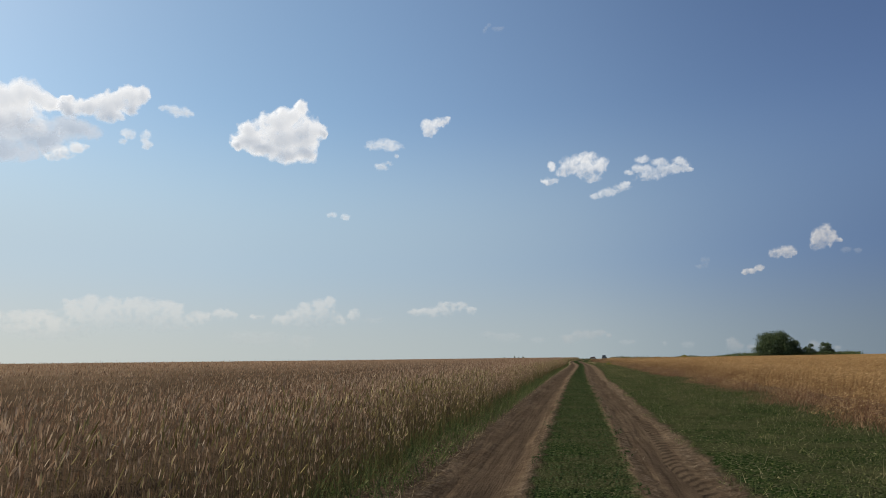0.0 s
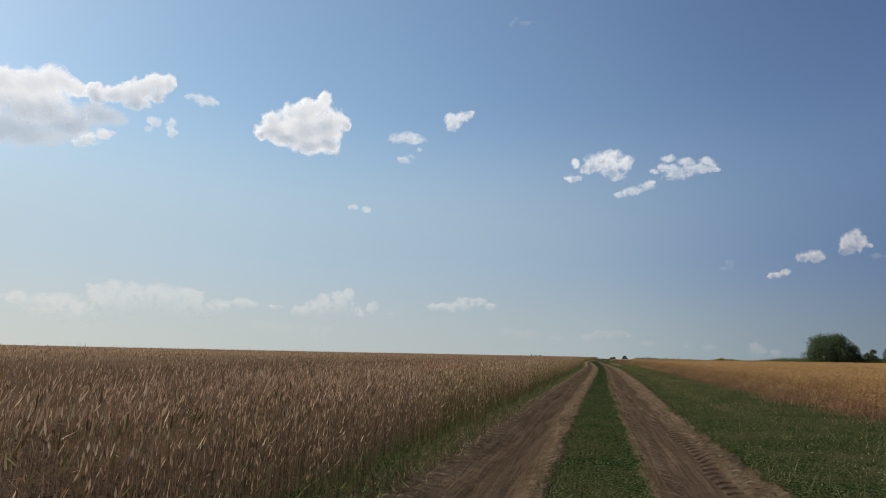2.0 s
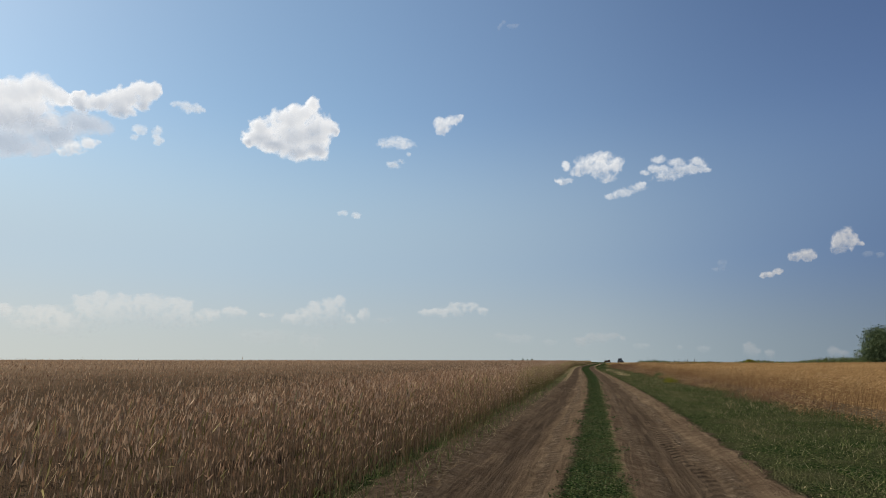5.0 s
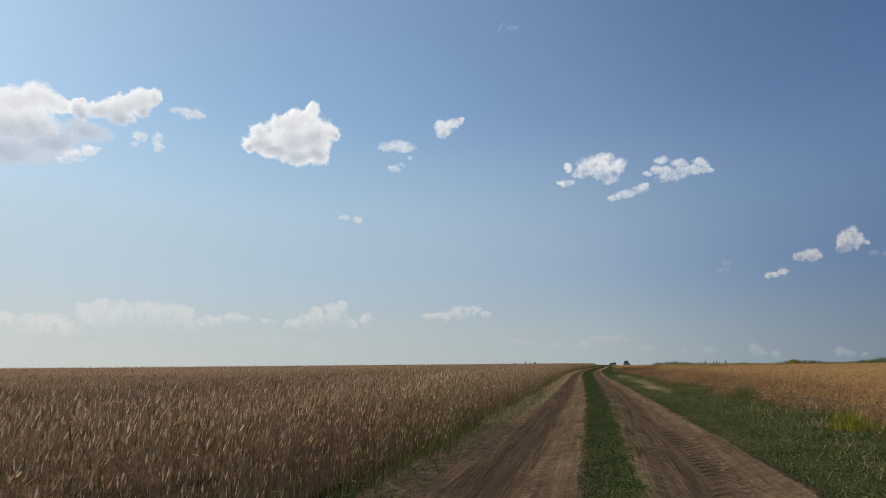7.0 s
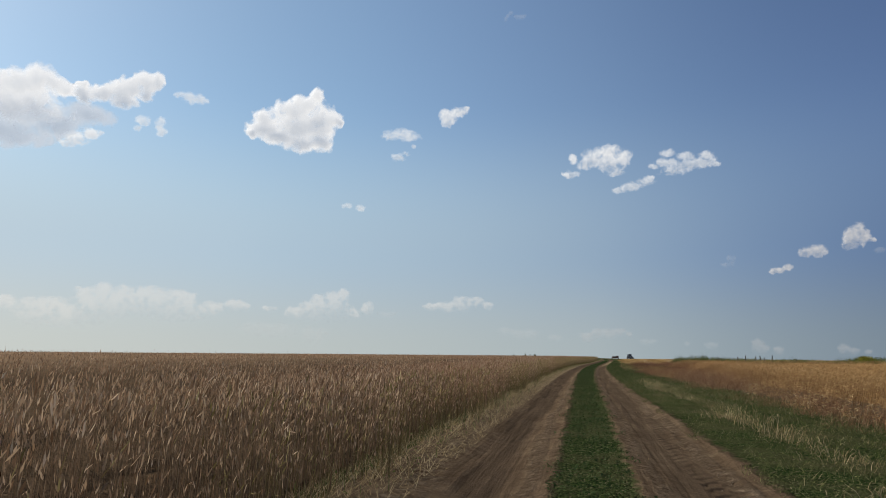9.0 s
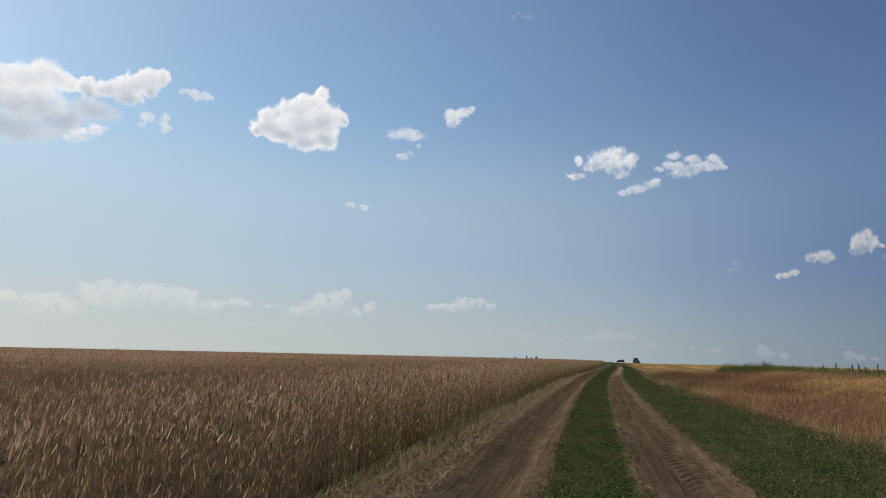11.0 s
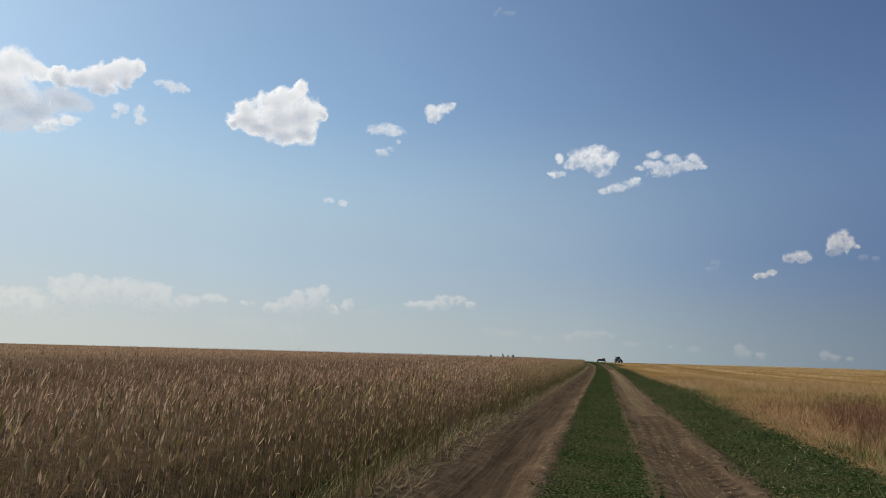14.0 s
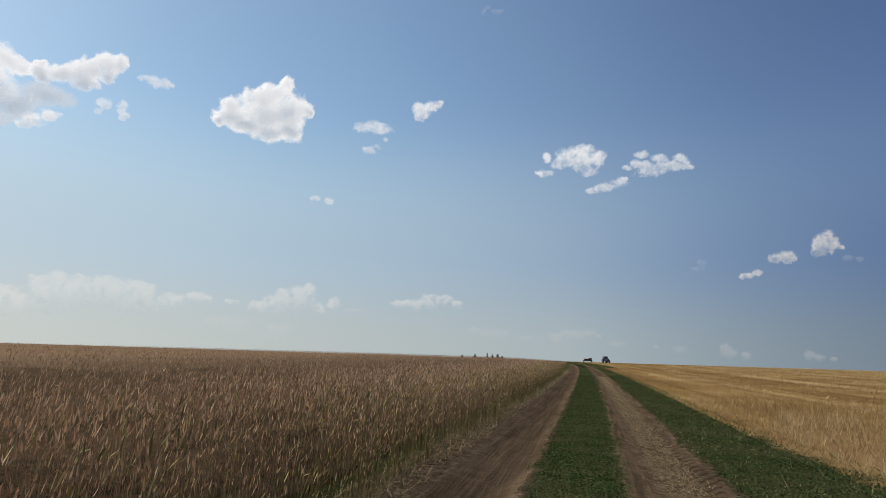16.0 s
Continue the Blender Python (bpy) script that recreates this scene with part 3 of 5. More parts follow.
def build_track():
    ys = np.concatenate([np.arange(-14, 262, 0.45), np.arange(262, 462, 1.6)])
    us = np.concatenate([np.arange(-2.6, -1.6, 0.12), np.arange(-1.6, 2.3, 0.06), np.arange(2.3, 2.75, 0.14)])
    Y, U = np.meshgrid(ys, us, indexing="ij")
    sl, sr, rr = edge(STRIP_L, Y), edge(STRIP_R, Y), edge(RUT_R, Y)
    wob = 0.06 * np.sin(Y * 1.3) + 0.05 * np.sin(Y * 2.9 + 1)
    lane_l = np.exp(-(((U + (sl + 1.5) / 2 + wob * 0.5) / 0.42) ** 2))
    lane_r = np.exp(-(((U - (sr + rr) / 2 + wob * 0.5) / 0.48) ** 2))
    groove = sum(0.022 * np.exp(-(((U - c + wob * 0.8 + 0.05 * np.sin(Y * 0.35 + k)) / 0.055) ** 2)) for k, c in enumerate((-1.22, -0.86, 0.88, 1.30, 1.44)))
    dent = 0.085 * lane_l + 0.09 * lane_r + groove
    lumps = 0.004 * np.sin(Y * 3.1 + U * 5) * np.sin(Y * 1.7 - U * 7 + 2) + 0.005 * rng.normal(size=Y.shape)
    ridge = 0.025 * np.exp(-(((U - rr) / 0.16) ** 2)) + 0.02 * np.exp(-(((U - sr) / 0.12) ** 2)) + 0.02 * np.exp(-(((U + sl) / 0.12) ** 2))
    edge_drop = np.where((U < -2.45) | (U > 2.6), 0.07, 0.0)
    X = track(Y) + U
    Zz = lie(X, Y) + 0.02 - dent + lumps + ridge - edge_drop
    ny, nu = Y.shape
    v = np.stack([X, Y, Zz], -1).reshape(-1, 3)
    i = np.arange(ny - 1)[:, None] * nu + np.arange(nu - 1)[None]
    q = np.stack([i, i + 1, i + nu + 1, i + nu], -1).reshape(-1, 4)
    ob = bulk("dirt_road", v, None, M_TRACK, uv=np.stack([U, Y], -1).reshape(-1, 2), quads=q, smooth=True)
    green = np.maximum(np.maximum(np.minimum(U + sl - 0.02, sr - 0.02 - U), U - rr - 0.02), -2.12 - U)
    ob.data.attributes.new("green", "FLOAT", "POINT").data.foreach_set("value", green.ravel().astype(np.float32))
    return tagged(ob, "rutted brown dirt farm track with tyre marks", "road", kind="structure")


build_ground()
build_track()


# ---------------------------------------------------------------- wheat
def wheat(heap, x, y, high, spread, ear_len, detail, lean_bias, thick=1.0, nodding=0.05):
    """Stalks with bent necks and ears; detail 2 near the track, 0 far off."""
    n = len(x)
    z = lie(x, y)
    short = rng.uniform(0, 1, n) < (0.68 if detail == 2 else 0.4)
    outer = np.clip(1.35 - (np.abs(x - track(y)) - 2.0) / 0.9, 0.34, 1.0) if detail == 2 else 0.34     # side shoots are short at the open edge
    h = high * (rng.normal(1.0, spread, n) - np.where(short, rng.uniform(0.0, 0.74, n) * outer, 0.0)) * (1 + 0.05 * waves(x, y, 0.6))
    ang = rng.uniform(0, 6.28, n)
    tilt = rng.gamma(2.0, 0.042, n)
    lean = np.stack([np.cos(ang) * tilt + lean_bias[0], np.sin(ang) * tilt + lean_bias[1], np.zeros(n)], 1) * h[:, None]
    base = np.stack([x, y, z - 0.02], 1)
    top = base + lean + np.stack([np.zeros(n), np.zeros(n), h], 1)
    bend = -lean * 0.22
    turn = rng.uniform(0, 3.14, n)
    # stems keep the shade-darkened foot colour up to 0.42 m, ears stay pale
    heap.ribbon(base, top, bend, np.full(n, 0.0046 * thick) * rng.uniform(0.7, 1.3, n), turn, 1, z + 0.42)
    droop = rng.uniform(0, 1, n) < nodding
    d = lean * 1.1 + np.stack([np.zeros(n), np.zeros(n), np.where(droop, rng.normal(-0.05, 0.3, n), rng.normal(0.8, 0.15, n)) * h], 1) * 0.6
    d[:, :2] += rng.normal(0, 0.055, (n, 2)) + np.array(lean_bias)[None] * 0.8
    d /= np.linalg.norm(d, axis=1, keepdims=True) + 1e-9
    ln = ear_len * rng.uniform(0.75, 1.25, n)
    w = 0.0096 * thick * rng.uniform(0.8, 1.25, n)
    if detail == 2:
        heap.spike(top - d * 0.012, top + d * ln[:, None], w, z - 1.0)
    else:
        heap.ear(top - d * 0.012, top + d * ln[:, None], w, z - 1.0, 2)
    if detail == 2:
        k = rng.uniform(0, 1, n) < 0.05
        f = rng.uniform(0.3, 0.8, n)[:, None]
        p = (base + (top - base) * f)[k]
        m = len(p)
        a = rng.uniform(0, 6.28, m)
        tip = p + np.stack([np.cos(a) * 0.10, np.sin(a) * 0.10, rng.uniform(-0.12, 0.10, m)], 1)
        heap.ribbon(p, tip, np.array([[0, 0, 0.035]]) * np.ones((m, 1)), np.full(m, 0.006), a + 1.57, 2, z[k])


def left_edge(y):
    return np.interp(y, [185, 215], [2.05, 1.88]) + 0.10 * np.sin(y * 0.8) + 0.09 * np.sin(y * 2.3 + 1) + 0.05 * np.sin(y * 5.1)


def thinning(x, y):
    """The wheat stands lower towards its far corner beside the track."""
    return 1 - 0.5 * np.clip((y - 255) / 60, 0, 1) * np.exp(-np.clip(track(y) - x - 2, 0, 60) / 4.0)


def build_left_field():
    hp = Heap()
    bias = (0.05, 0.0)
    for n, y0, y1, a, b, det, th, pw in ((190000, -4, 264, left_edge, 5.2, 2, 0.98, 1.35), (88000, -6, 290, 5.0, 12.0, 1, 1.15, 1.15),
                                         (70000, 0, 330, 12.0, 34.0, 0, 2.0, 1.1), (30000, 10, 420, 34.0, 110.0, 0, 4.2, 1.3), (9000, 275, WHEAT_END, 2.1, 12.0, 0, 1.6, 1.0)):
        x, y = scatter(n, y0, y1, a, b, -1, pw)
        keep = y < WHEAT_END + np.abs(x) * 1.2
        if det == 2:
            late = (track(y) - x < 2.15 + 0.7 * np.clip(waves(x * 0.5, y * 1.4, 0.5) + 0.15 + np.interp(y, [0, 60, 80, 150, 185, 203, 216], [0.35, 0.2, 0.0, 0.0, 0.7, 0.55, 0.0]), 0, 1.3) + rng.normal(0, 0.15, len(x)))
            lp = Heap()
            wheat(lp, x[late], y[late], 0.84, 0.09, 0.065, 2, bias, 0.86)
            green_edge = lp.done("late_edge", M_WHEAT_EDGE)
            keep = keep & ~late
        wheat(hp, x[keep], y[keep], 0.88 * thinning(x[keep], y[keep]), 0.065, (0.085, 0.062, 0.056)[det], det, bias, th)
    # ears of side shoots, at all heights down the open side of the field
    x, y = scatter(120000, -4, 264, left_edge, 4.2, -1, 1.7)
    n = len(x)
    z = lie(x, y)
    inside = np.clip((track(y) - x - 2.0) / 1.6, 0, 1)
    foot = np.stack([x, y, z + 0.86 * (1 - (1 - 0.45 * inside) * rng.uniform(0, 0.78, n) ** 1.15)], 1)
    d = np.stack([rng.normal(0.10, 0.16, n), rng.normal(0.0, 0.16, n), np.ones(n)], 1) * (0.058 * rng.uniform(0.7, 1.25, n))[:, None]
    hp.ear(foot, foot + d, 0.0105 * rng.uniform(0.8, 1.25, n), z - 1.0, 2)
    # dry flag leaves that hang between the stems
    x, y = scatter(6000, -4, 262, left_edge, 5.2, -1, 1.0)
    n = len(x)
    z = lie(x, y)
    a = rng.uniform(0, 6.28, n)
    p = np.stack([x, y, z + rng.uniform(0.25, 0.80, n)], 1)
    L = rng.uniform(0.08, 0.22, n)
    q = p + np.stack([np.cos(a) * L * 0.6 + 0.02, np.sin(a) * L * 0.6, L * rng.normal(0.35, 0.6, n)], 1)
    hp.ribbon(p, q, np.zeros((n, 3)) + np.array([[0, 0, 0.02]]), rng.uniform(0.004, 0.007, n), a + 1.57, 1, z)
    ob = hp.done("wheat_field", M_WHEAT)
    green_edge.parent = ob
    tagged(ob, "ripe pinkish-brown wheat standing dense beside the track", "wheat", kind="stuff")
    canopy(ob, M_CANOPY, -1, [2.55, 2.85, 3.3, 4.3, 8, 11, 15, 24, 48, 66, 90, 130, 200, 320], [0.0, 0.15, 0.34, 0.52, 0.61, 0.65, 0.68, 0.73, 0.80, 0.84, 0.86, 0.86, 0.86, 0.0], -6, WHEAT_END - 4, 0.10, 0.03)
    return ob


def canopy(parent, material, side, us, hs, y0, y1, rough=0.20, swell=0.07):
    """A sheet added in place of the closed stems below the ears; it also blocks the sun."""
    us, hs = np.array(us, float), np.array(hs, float)
    fine = np.concatenate([np.linspace(us[i], us[i + 1], 8)[:-1] for i in range(5)] + [us[5:]])
    ys = np.concatenate([np.arange(y0, y1, 0.8), [y1, y1 + 0.3]])
    Y, U = np.meshgrid(ys, fine, indexing="ij")
    X = track(Y) + side * U
    H = np.interp(U, us, hs)
    H = H * (1 + rough * rng.normal(size=Y.shape) * np.clip(9 / U, 0.1, 1) + swell * np.clip(20 / U, 0.2, 1) * waves(X, Y, 0.8))
    H = H * (thinning(X, Y) if side < 0 else 1.0)
    H[-1] = 0.0
    Z = lie(X, Y) + np.maximum(H, 0)
    ny, nu = Y.shape
    v = np.stack([X, Y, Z], -1).reshape(-1, 3)
    foot = v.reshape(ny, nu, 3)[:, 0].copy()
    foot[:, 2] -= H[:, 0]
    i = np.arange(ny - 1)[:, None] * nu + np.arange(nu - 1)[None]
    q = np.stack([i, i + 1, i + nu + 1, i + nu], -1).reshape(-1, 4)
    if side < 0:
        q = q[:, ::-1]
    ob = bulk("stem_fill", v, None, material, ("closed", np.interp(U, [6.0, 26.0], [-0.7, 0.7]).ravel()), quads=q, smooth=True)
    ob.parent = parent
    return ob


def gold_edge(y):
    return edge(VERGE_R, y) + np.interp(y, [0, 60, 95, 125, 140, 172], [0.15, 0.1, -0.2, -0.1, 0.3, 3.4]) + 0.3 * np.sin(y * 0.37) + 0.28 * np.sin(y * 1.1 + 2) + 0.2 * np.sin(y * 2.9 + 1)


def build_gold_field():
    hp = Heap()
    bias = (0.16, -0.20)
    for n, y0, y1, a, b, det, th in ((60000, 4, GOLD_END - 4, gold_edge, 9.0, 1, 0.85), (36000, 10, GOLD_END, 9.0, 25.0, 0, 1.4), (26000, 30, GOLD_END + 2, 25.0, 75.0, 0, 2.4)):
        x, y = scatter(n, y0, y1, a, b, 1)
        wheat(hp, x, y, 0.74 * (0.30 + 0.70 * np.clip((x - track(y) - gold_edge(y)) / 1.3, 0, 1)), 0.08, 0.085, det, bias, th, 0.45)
    x, y = scatter(70000, 4, GOLD_END - 14, lambda y: gold_edge(y) - 0.15, lambda y: gold_edge(y) + 2.6, 1, 1.1)
    n = len(x)
    z = lie(x, y)
    u = np.clip((x - track(y) - gold_edge(y) + 0.15) / 1.8, 0.25, 1)
    foot = np.stack([x, y, z + 0.76 * u * rng.uniform(0.35, 1.0, n) ** 0.7], 1)
    a = rng.uniform(0, 6.28, n)
    d = np.stack([np.cos(a) * 0.04 + 0.01, np.sin(a) * 0.04 - 0.02, rng.normal(0.015, 0.03, n)], 1)
    hp.ear(foot, foot + d, 0.0085 * rng.uniform(0.8, 1.3, n), z - 1.0, 2)
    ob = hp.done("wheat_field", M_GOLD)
    tagged(ob, "golden ripe wheat leaning beyond a grass verge", "wheat", kind="stuff")
    canopy(ob, M_CANOPY_GOLD, 1, [7.0, 8.6, 10.5, 14, 20, 28, 38, 52, 70, 95, 130, 180, 260], [0.0, 0.10, 0.24, 0.38, 0.48, 0.56, 0.62, 0.70, 0.73, 0.74, 0.74, 0.74, 0.0], -2, GOLD_END)
    return ob


build_left_field()
build_gold_field()


# ---------------------------------------------------------------- verge, strip, weeds, straw
def blades(heap, x, y, high, spread, width, lean, segs=2, arch=0.15):
    n = len(x)
    z = lie(x, y) + 0.0
    h = high * np.exp(rng.normal(0, spread, n))
    a = rng.uniform(0, 6.28, n)
    off = np.stack([np.cos(a), np.sin(a), np.zeros(n)], 1) * (h * lean * rng.uniform(0.3, 1.6, n))[:, None]
    base = np.stack([x, y, z], 1)
    tip = base + off + np.stack([np.zeros(n), np.zeros(n), h], 1)
    bend = np.stack([np.zeros(n), np.zeros(n), h * arch], 1)
    heap.ribbon(base, tip, bend, width * rng.uniform(0.7, 1.4, n), a + 1.57 + rng.normal(0, 0.4, n), segs)


def leaves(heap, x, y, zt, size):
    """Small broad leaves lying at all angles."""
    n = len(x)
    z = lie(x, y)
    c = np.stack([x, y, z + zt], 1)
    a = rng.uniform(0, 6.28, n)
    s = size * rng.uniform(0.6, 1.5, n)
    d = np.stack([np.cos(a), np.sin(a), rng.normal(0, 0.45, n)], 1) * s[:, None]
    heap.ear(c - d, c + d, s * 1.1, z, 2)


def mounds(x, y, low, high):
    """Height of low growth that swells and sinks every hand's width or two."""
    return low + (high - low) * np.clip(0.5 + 0.9 * patches_at(x, y, 0.30, 41) + 0.5 * patches_at(x, y, 1.1, 43), 0, 1)


def build_strip():
    hp = Heap()
    lo = lambda y: -edge(STRIP_L, y) + 0.10 * np.sin(y * 1.9) + 0.07 * np.sin(y * 4.3)
    hi = lambda y: edge(STRIP_R, y) + 0.10 * np.sin(y * 2.2 + 1) + 0.07 * np.sin(y * 4.9)
    x, y = scatter(76000, -6, 262, lo, hi)
    bare = (waves(x * 3, y * 2.0) > 0.62) & (y < 95)
    x, y = x[~bare], y[~bare]
    leaves(hp, x, y, rng.uniform(0.15, 1.0, len(x)) ** 0.6 * mounds(x, y, 0.012, 0.095), 0.013)
    x, y = scatter(32000, -6, 300, lo, hi)
    blades(hp, x, y, 0.055, 0.4, 0.005, 1.0, 1)
    x, y = scatter(5000, 300, 455, -0.5, 0.5)
    blades(hp, x, y, 0.10, 0.3, 0.03, 0.9)
    ob = hp.done("grass_strip", M_CLOVER)
    return tagged(ob, "low dark-green clover and grass between the ruts", "grass", kind="stuff")


def build_verge():
    hp = Heap()
    lo = lambda y: edge(RUT_R, y) + 0.12 * np.sin(y * 1.6) + 0.08 * np.sin(y * 4.1)
    hi = lambda y: edge(VERGE_R, y) + 0.4
    x, y = scatter(76000, -2, 262, lo, hi, 1, 1.2)
    leaves(hp, x, y, rng.uniform(0.15, 1.0, len(x)) ** 0.7 * mounds(x, y, 0.012, 0.085), 0.011)
    x, y = scatter(190000, -2, 270, lo, hi, 1, 1.15)
    k = rng.uniform(0, 1, len(x)) < np.interp(y, [140, 165], [1.0, 0.45])
    x, y = x[k], y[k]
    blades(hp, x, y, 0.050 * (1 + 0.55 * patches_at(x, y, 1.4, 31)), 0.5, 0.0062, 1.1, 1)
    x, y = scatter(7000, 300, 455, 1.7, 4.2)
    blades(hp, x, y, 0.14, 0.4, 0.035, 0.8)
    x, y = scatter(5000, 280, 455, -2.4, -1.5)
    blades(hp, x, y, 0.12, 0.4, 0.03, 0.8)
    ob = hp.done("grass_verge", M_GRASS)
    mat_ = Heap()
    x, y = scatter(66000, 138, 262, lo, lambda y: edge(VERGE_R, y) - 0.1, 1, 1.0)
    k = patches_at(x, y, 0.8, 37) + rng.normal(0, 0.3, len(x)) + np.interp(y, [138, 165], [-0.4, 0.6]) > 0
    leaves(mat_, x[k], y[k], rng.uniform(0.15, 1.0, int(k.sum())) ** 0.6 * mounds(x[k], y[k], 0.015, 0.11), 0.013)
    mat_.done("clover_mat", M_CLOVER).parent = ob
    return tagged(ob, "green grassy verge beside the dirt track", "grass", kind="stuff")


def tuft_places(n, y0, y1, lo, hi, per, size):
    cx, cy = scatter(n, y0, y1, lo, hi)
    m = rng.poisson(per, n)
    i = np.repeat(np.arange(n), m)
    return cx[i] + rng.normal(0, size, len(i)), cy[i] + rng.normal(0, size, len(i))


def build_tufts():
    hp = Heap()
    # fine dry grass in a broken band down the verge
    y = np.concatenate([rng.uniform(118, 152, 70), rng.uniform(40, 118, 60)])
    x = track(y) + 2.70 + 0.2 * np.sin(y * 0.21) + rng.normal(0, 0.26, len(y))
    i = np.repeat(np.arange(len(y)), rng.poisson(70, len(y)))
    blades(hp, x[i] + rng.normal(0, 0.16, len(i)), y[i] + rng.normal(0, 0.42, len(i)), np.interp(y[i], [112, 124], [0.040, 0.068]), 0.40, 0.0036, 1.4, 1)
    y = rng.uniform(20, 150, 300)
    x = track(y) + 3.4 + rng.normal(0, 0.7, 300)
    i = np.repeat(np.arange(300), rng.poisson(16, 300))
    blades(hp, x[i] + rng.normal(0, 0.16, len(i)), y[i] + rng.normal(0, 0.3, len(i)), 0.055, 0.4, 0.0034, 1.4, 1)
    x, y = tuft_places(40, 165, 240, 2.7, 3.4, 16, 0.2)
    blades(hp, x, y, 0.08, 0.4, 0.0036, 1.2, 2)
    ob = hp.done("dry_tufts", M_STRAW)
    pale = Heap()
    # arching bleached tussocks beside the rut
    for n, y0, y1, u0, spread, per in ((26, 118, 152, 2.68, 0.20, 46), (6, 120, 127, 2.45, 0.14, 60), (7, 60, 116, 3.6, 0.5, 26), (16, 176, 196, 3.2, 0.15, 46)):
        y = rng.uniform(y0, y1, n)
        x = track(y) + u0 + rng.normal(0, spread, n)
        i = np.repeat(np.arange(n), rng.poisson(per, n))
        blades(pale, x[i] + rng.normal(0, 0.17, len(i)), y[i] + rng.normal(0, 0.38, len(i)), 0.070, 0.40, 0.0036, 1.7, 3, 0.75)
    # bleached drooping heads in front of the golden wheat
    for n, y0, y1 in ((16, 94, 118), (14, 124, 150)):
        y = rng.uniform(y0, y1, n)
        x = track(y) + 4.75 + rng.normal(0, 0.22, n)
        i = np.repeat(np.arange(n), rng.poisson(26, n))
        xs, ys = x[i] + rng.normal(0, 0.16, len(i)), y[i] + rng.normal(0, 0.22, len(i))
        z = lie(xs, ys)
        p = np.stack([xs, ys, z + rng.uniform(0.14, 0.46, len(i))], 1)
        d = np.stack([rng.normal(-0.01, 0.03, len(i)), rng.normal(0, 0.03, len(i)), rng.uniform(-0.05, 0.01, len(i))], 1)
        pale.ear(p, p + d, rng.uniform(0.008, 0.014, len(i)), z, 2)
        blades(pale, xs[::3], ys[::3], 0.24, 0.25, 0.0030, 0.5, 2)
    pale.done("bleached_tufts", M_STRAW_PALE).parent = ob
    return tagged(ob, "straw-coloured low dry grass tufts on the verge", "grass", kind="stuff")


def build_weed_clump(x0, y0, wide, high, material, label):
    """A clump of broad-leaved weeds standing out of the verge."""
    hp = Heap()
    n = int(900 * wide)
    x, y = x0 + rng.normal(0, wide * 0.4, n), y0 + rng.normal(0, wide * 0.6, n)
    top = high * np.exp(-((x - x0) / wide) ** 2) + 0.04
    blades(hp, x, y, top, 0.3, 0.0055, 0.5, 2, 0.3)
    i = rng.integers(0, n, n)
    leaves(hp, x[i], y[i], rng.uniform(0.05, 0.95, n) * top[i], 0.016)
    return tagged(hp.done("weed_clump", material), label, "weeds", group="weed clumps on the verge")


def build_brome():
    hp = Heap()
    lo = lambda y: edge(VERGE_R, y) - 0.6 + 0.25 * np.sin(y * 0.9) + 0.2 * np.sin(y * 2.3)
    hi = lambda y: gold_edge(y) + 0.9
    x, y = scatter(90000, 2, 168, lo, hi, 1, 0.62)
    k = waves(x * 0.7, y * 1.1, 0.55) + rng.normal(0, 0.25, len(x)) > np.interp(y, [40, 85, 100, 116, 126], [0.0, 0.1, 0.35, 0.2, -0.1])
    x, y = x[k], y[k]
    f = np.clip((x - track(y) - lo(y)) / 1.3, 0.25, 1)
    blades(hp, x, y, (0.34 + 0.12 * waves(x, y, 0.8)) * f, 0.3, 0.0065, 1.1, 1)
    x, y = scatter(44000, 186, 202.5, 7.5, 26.0)
    blades(hp, x, y, 0.52 + 0.16 * waves(x, y, 0.8), 0.2, 0.0075, 0.7, 1)
    # drooping seed heads
    x, y = scatter(9000, 2, 166, lo, lambda y: gold_edge(y) + 0.5)
    n = len(x)
    z = lie(x, y)
    p = np.stack([x, y, z + rng.uniform(0.22, 0.48, n)], 1)
    a = rng.uniform(0, 6.28, n)
    d = np.stack([np.cos(a) * 0.06, np.sin(a) * 0.06, rng.uniform(-0.05, 0.02, n)], 1)
    hp.ear(p, p + d, np.full(n, 0.012), z, 2)
    ob = hp.done("brome_grass", M_DRY)
    return tagged(ob, "reddish-brown dry brome grass along the wheat edge", "dry grass", kind="stuff")


def rust_stand(x, y):
    """Above zero where the rusty grass stands: long drifts that lean away from the track, broken up beyond them."""
    u = x - track(y)
    far = patches_at(x, y, 3.6, 11) + np.interp(u, [3, 4.2, 8, 10], [-0.6, -0.5, -0.35, 0.05]) - np.interp(y, [203, 216], [0.0, 0.7])
    for cx, cy, long, wide in ((3.3, 196.5, 7.0, 0.75), (4.6, 193.0, 6.5, 0.85), (6.3, 191.8, 6.5, 1.05), (3.1, 179.8, 2.4, 0.75), (9.5, 196.0, 5.0, 1.2), (4.3, 202.5, 4.5, 0.9)):
        along, across = (x - cx) * 0.27 + (y - cy) * 0.963, (x - cx) * 0.963 - (y - cy) * 0.27
        far = np.maximum(far, 0.85 * (1 - np.hypot(along / long, across / (0.85 * wide))) + 0.45 * patches_at(x, y, 1.1, 13) + 0.06)
    return np.where(y < 176, far, far - 0.35 * np.exp(-(((x - 7.6) / 1.1) ** 2 + ((y - 192) / 4.0) ** 2)))


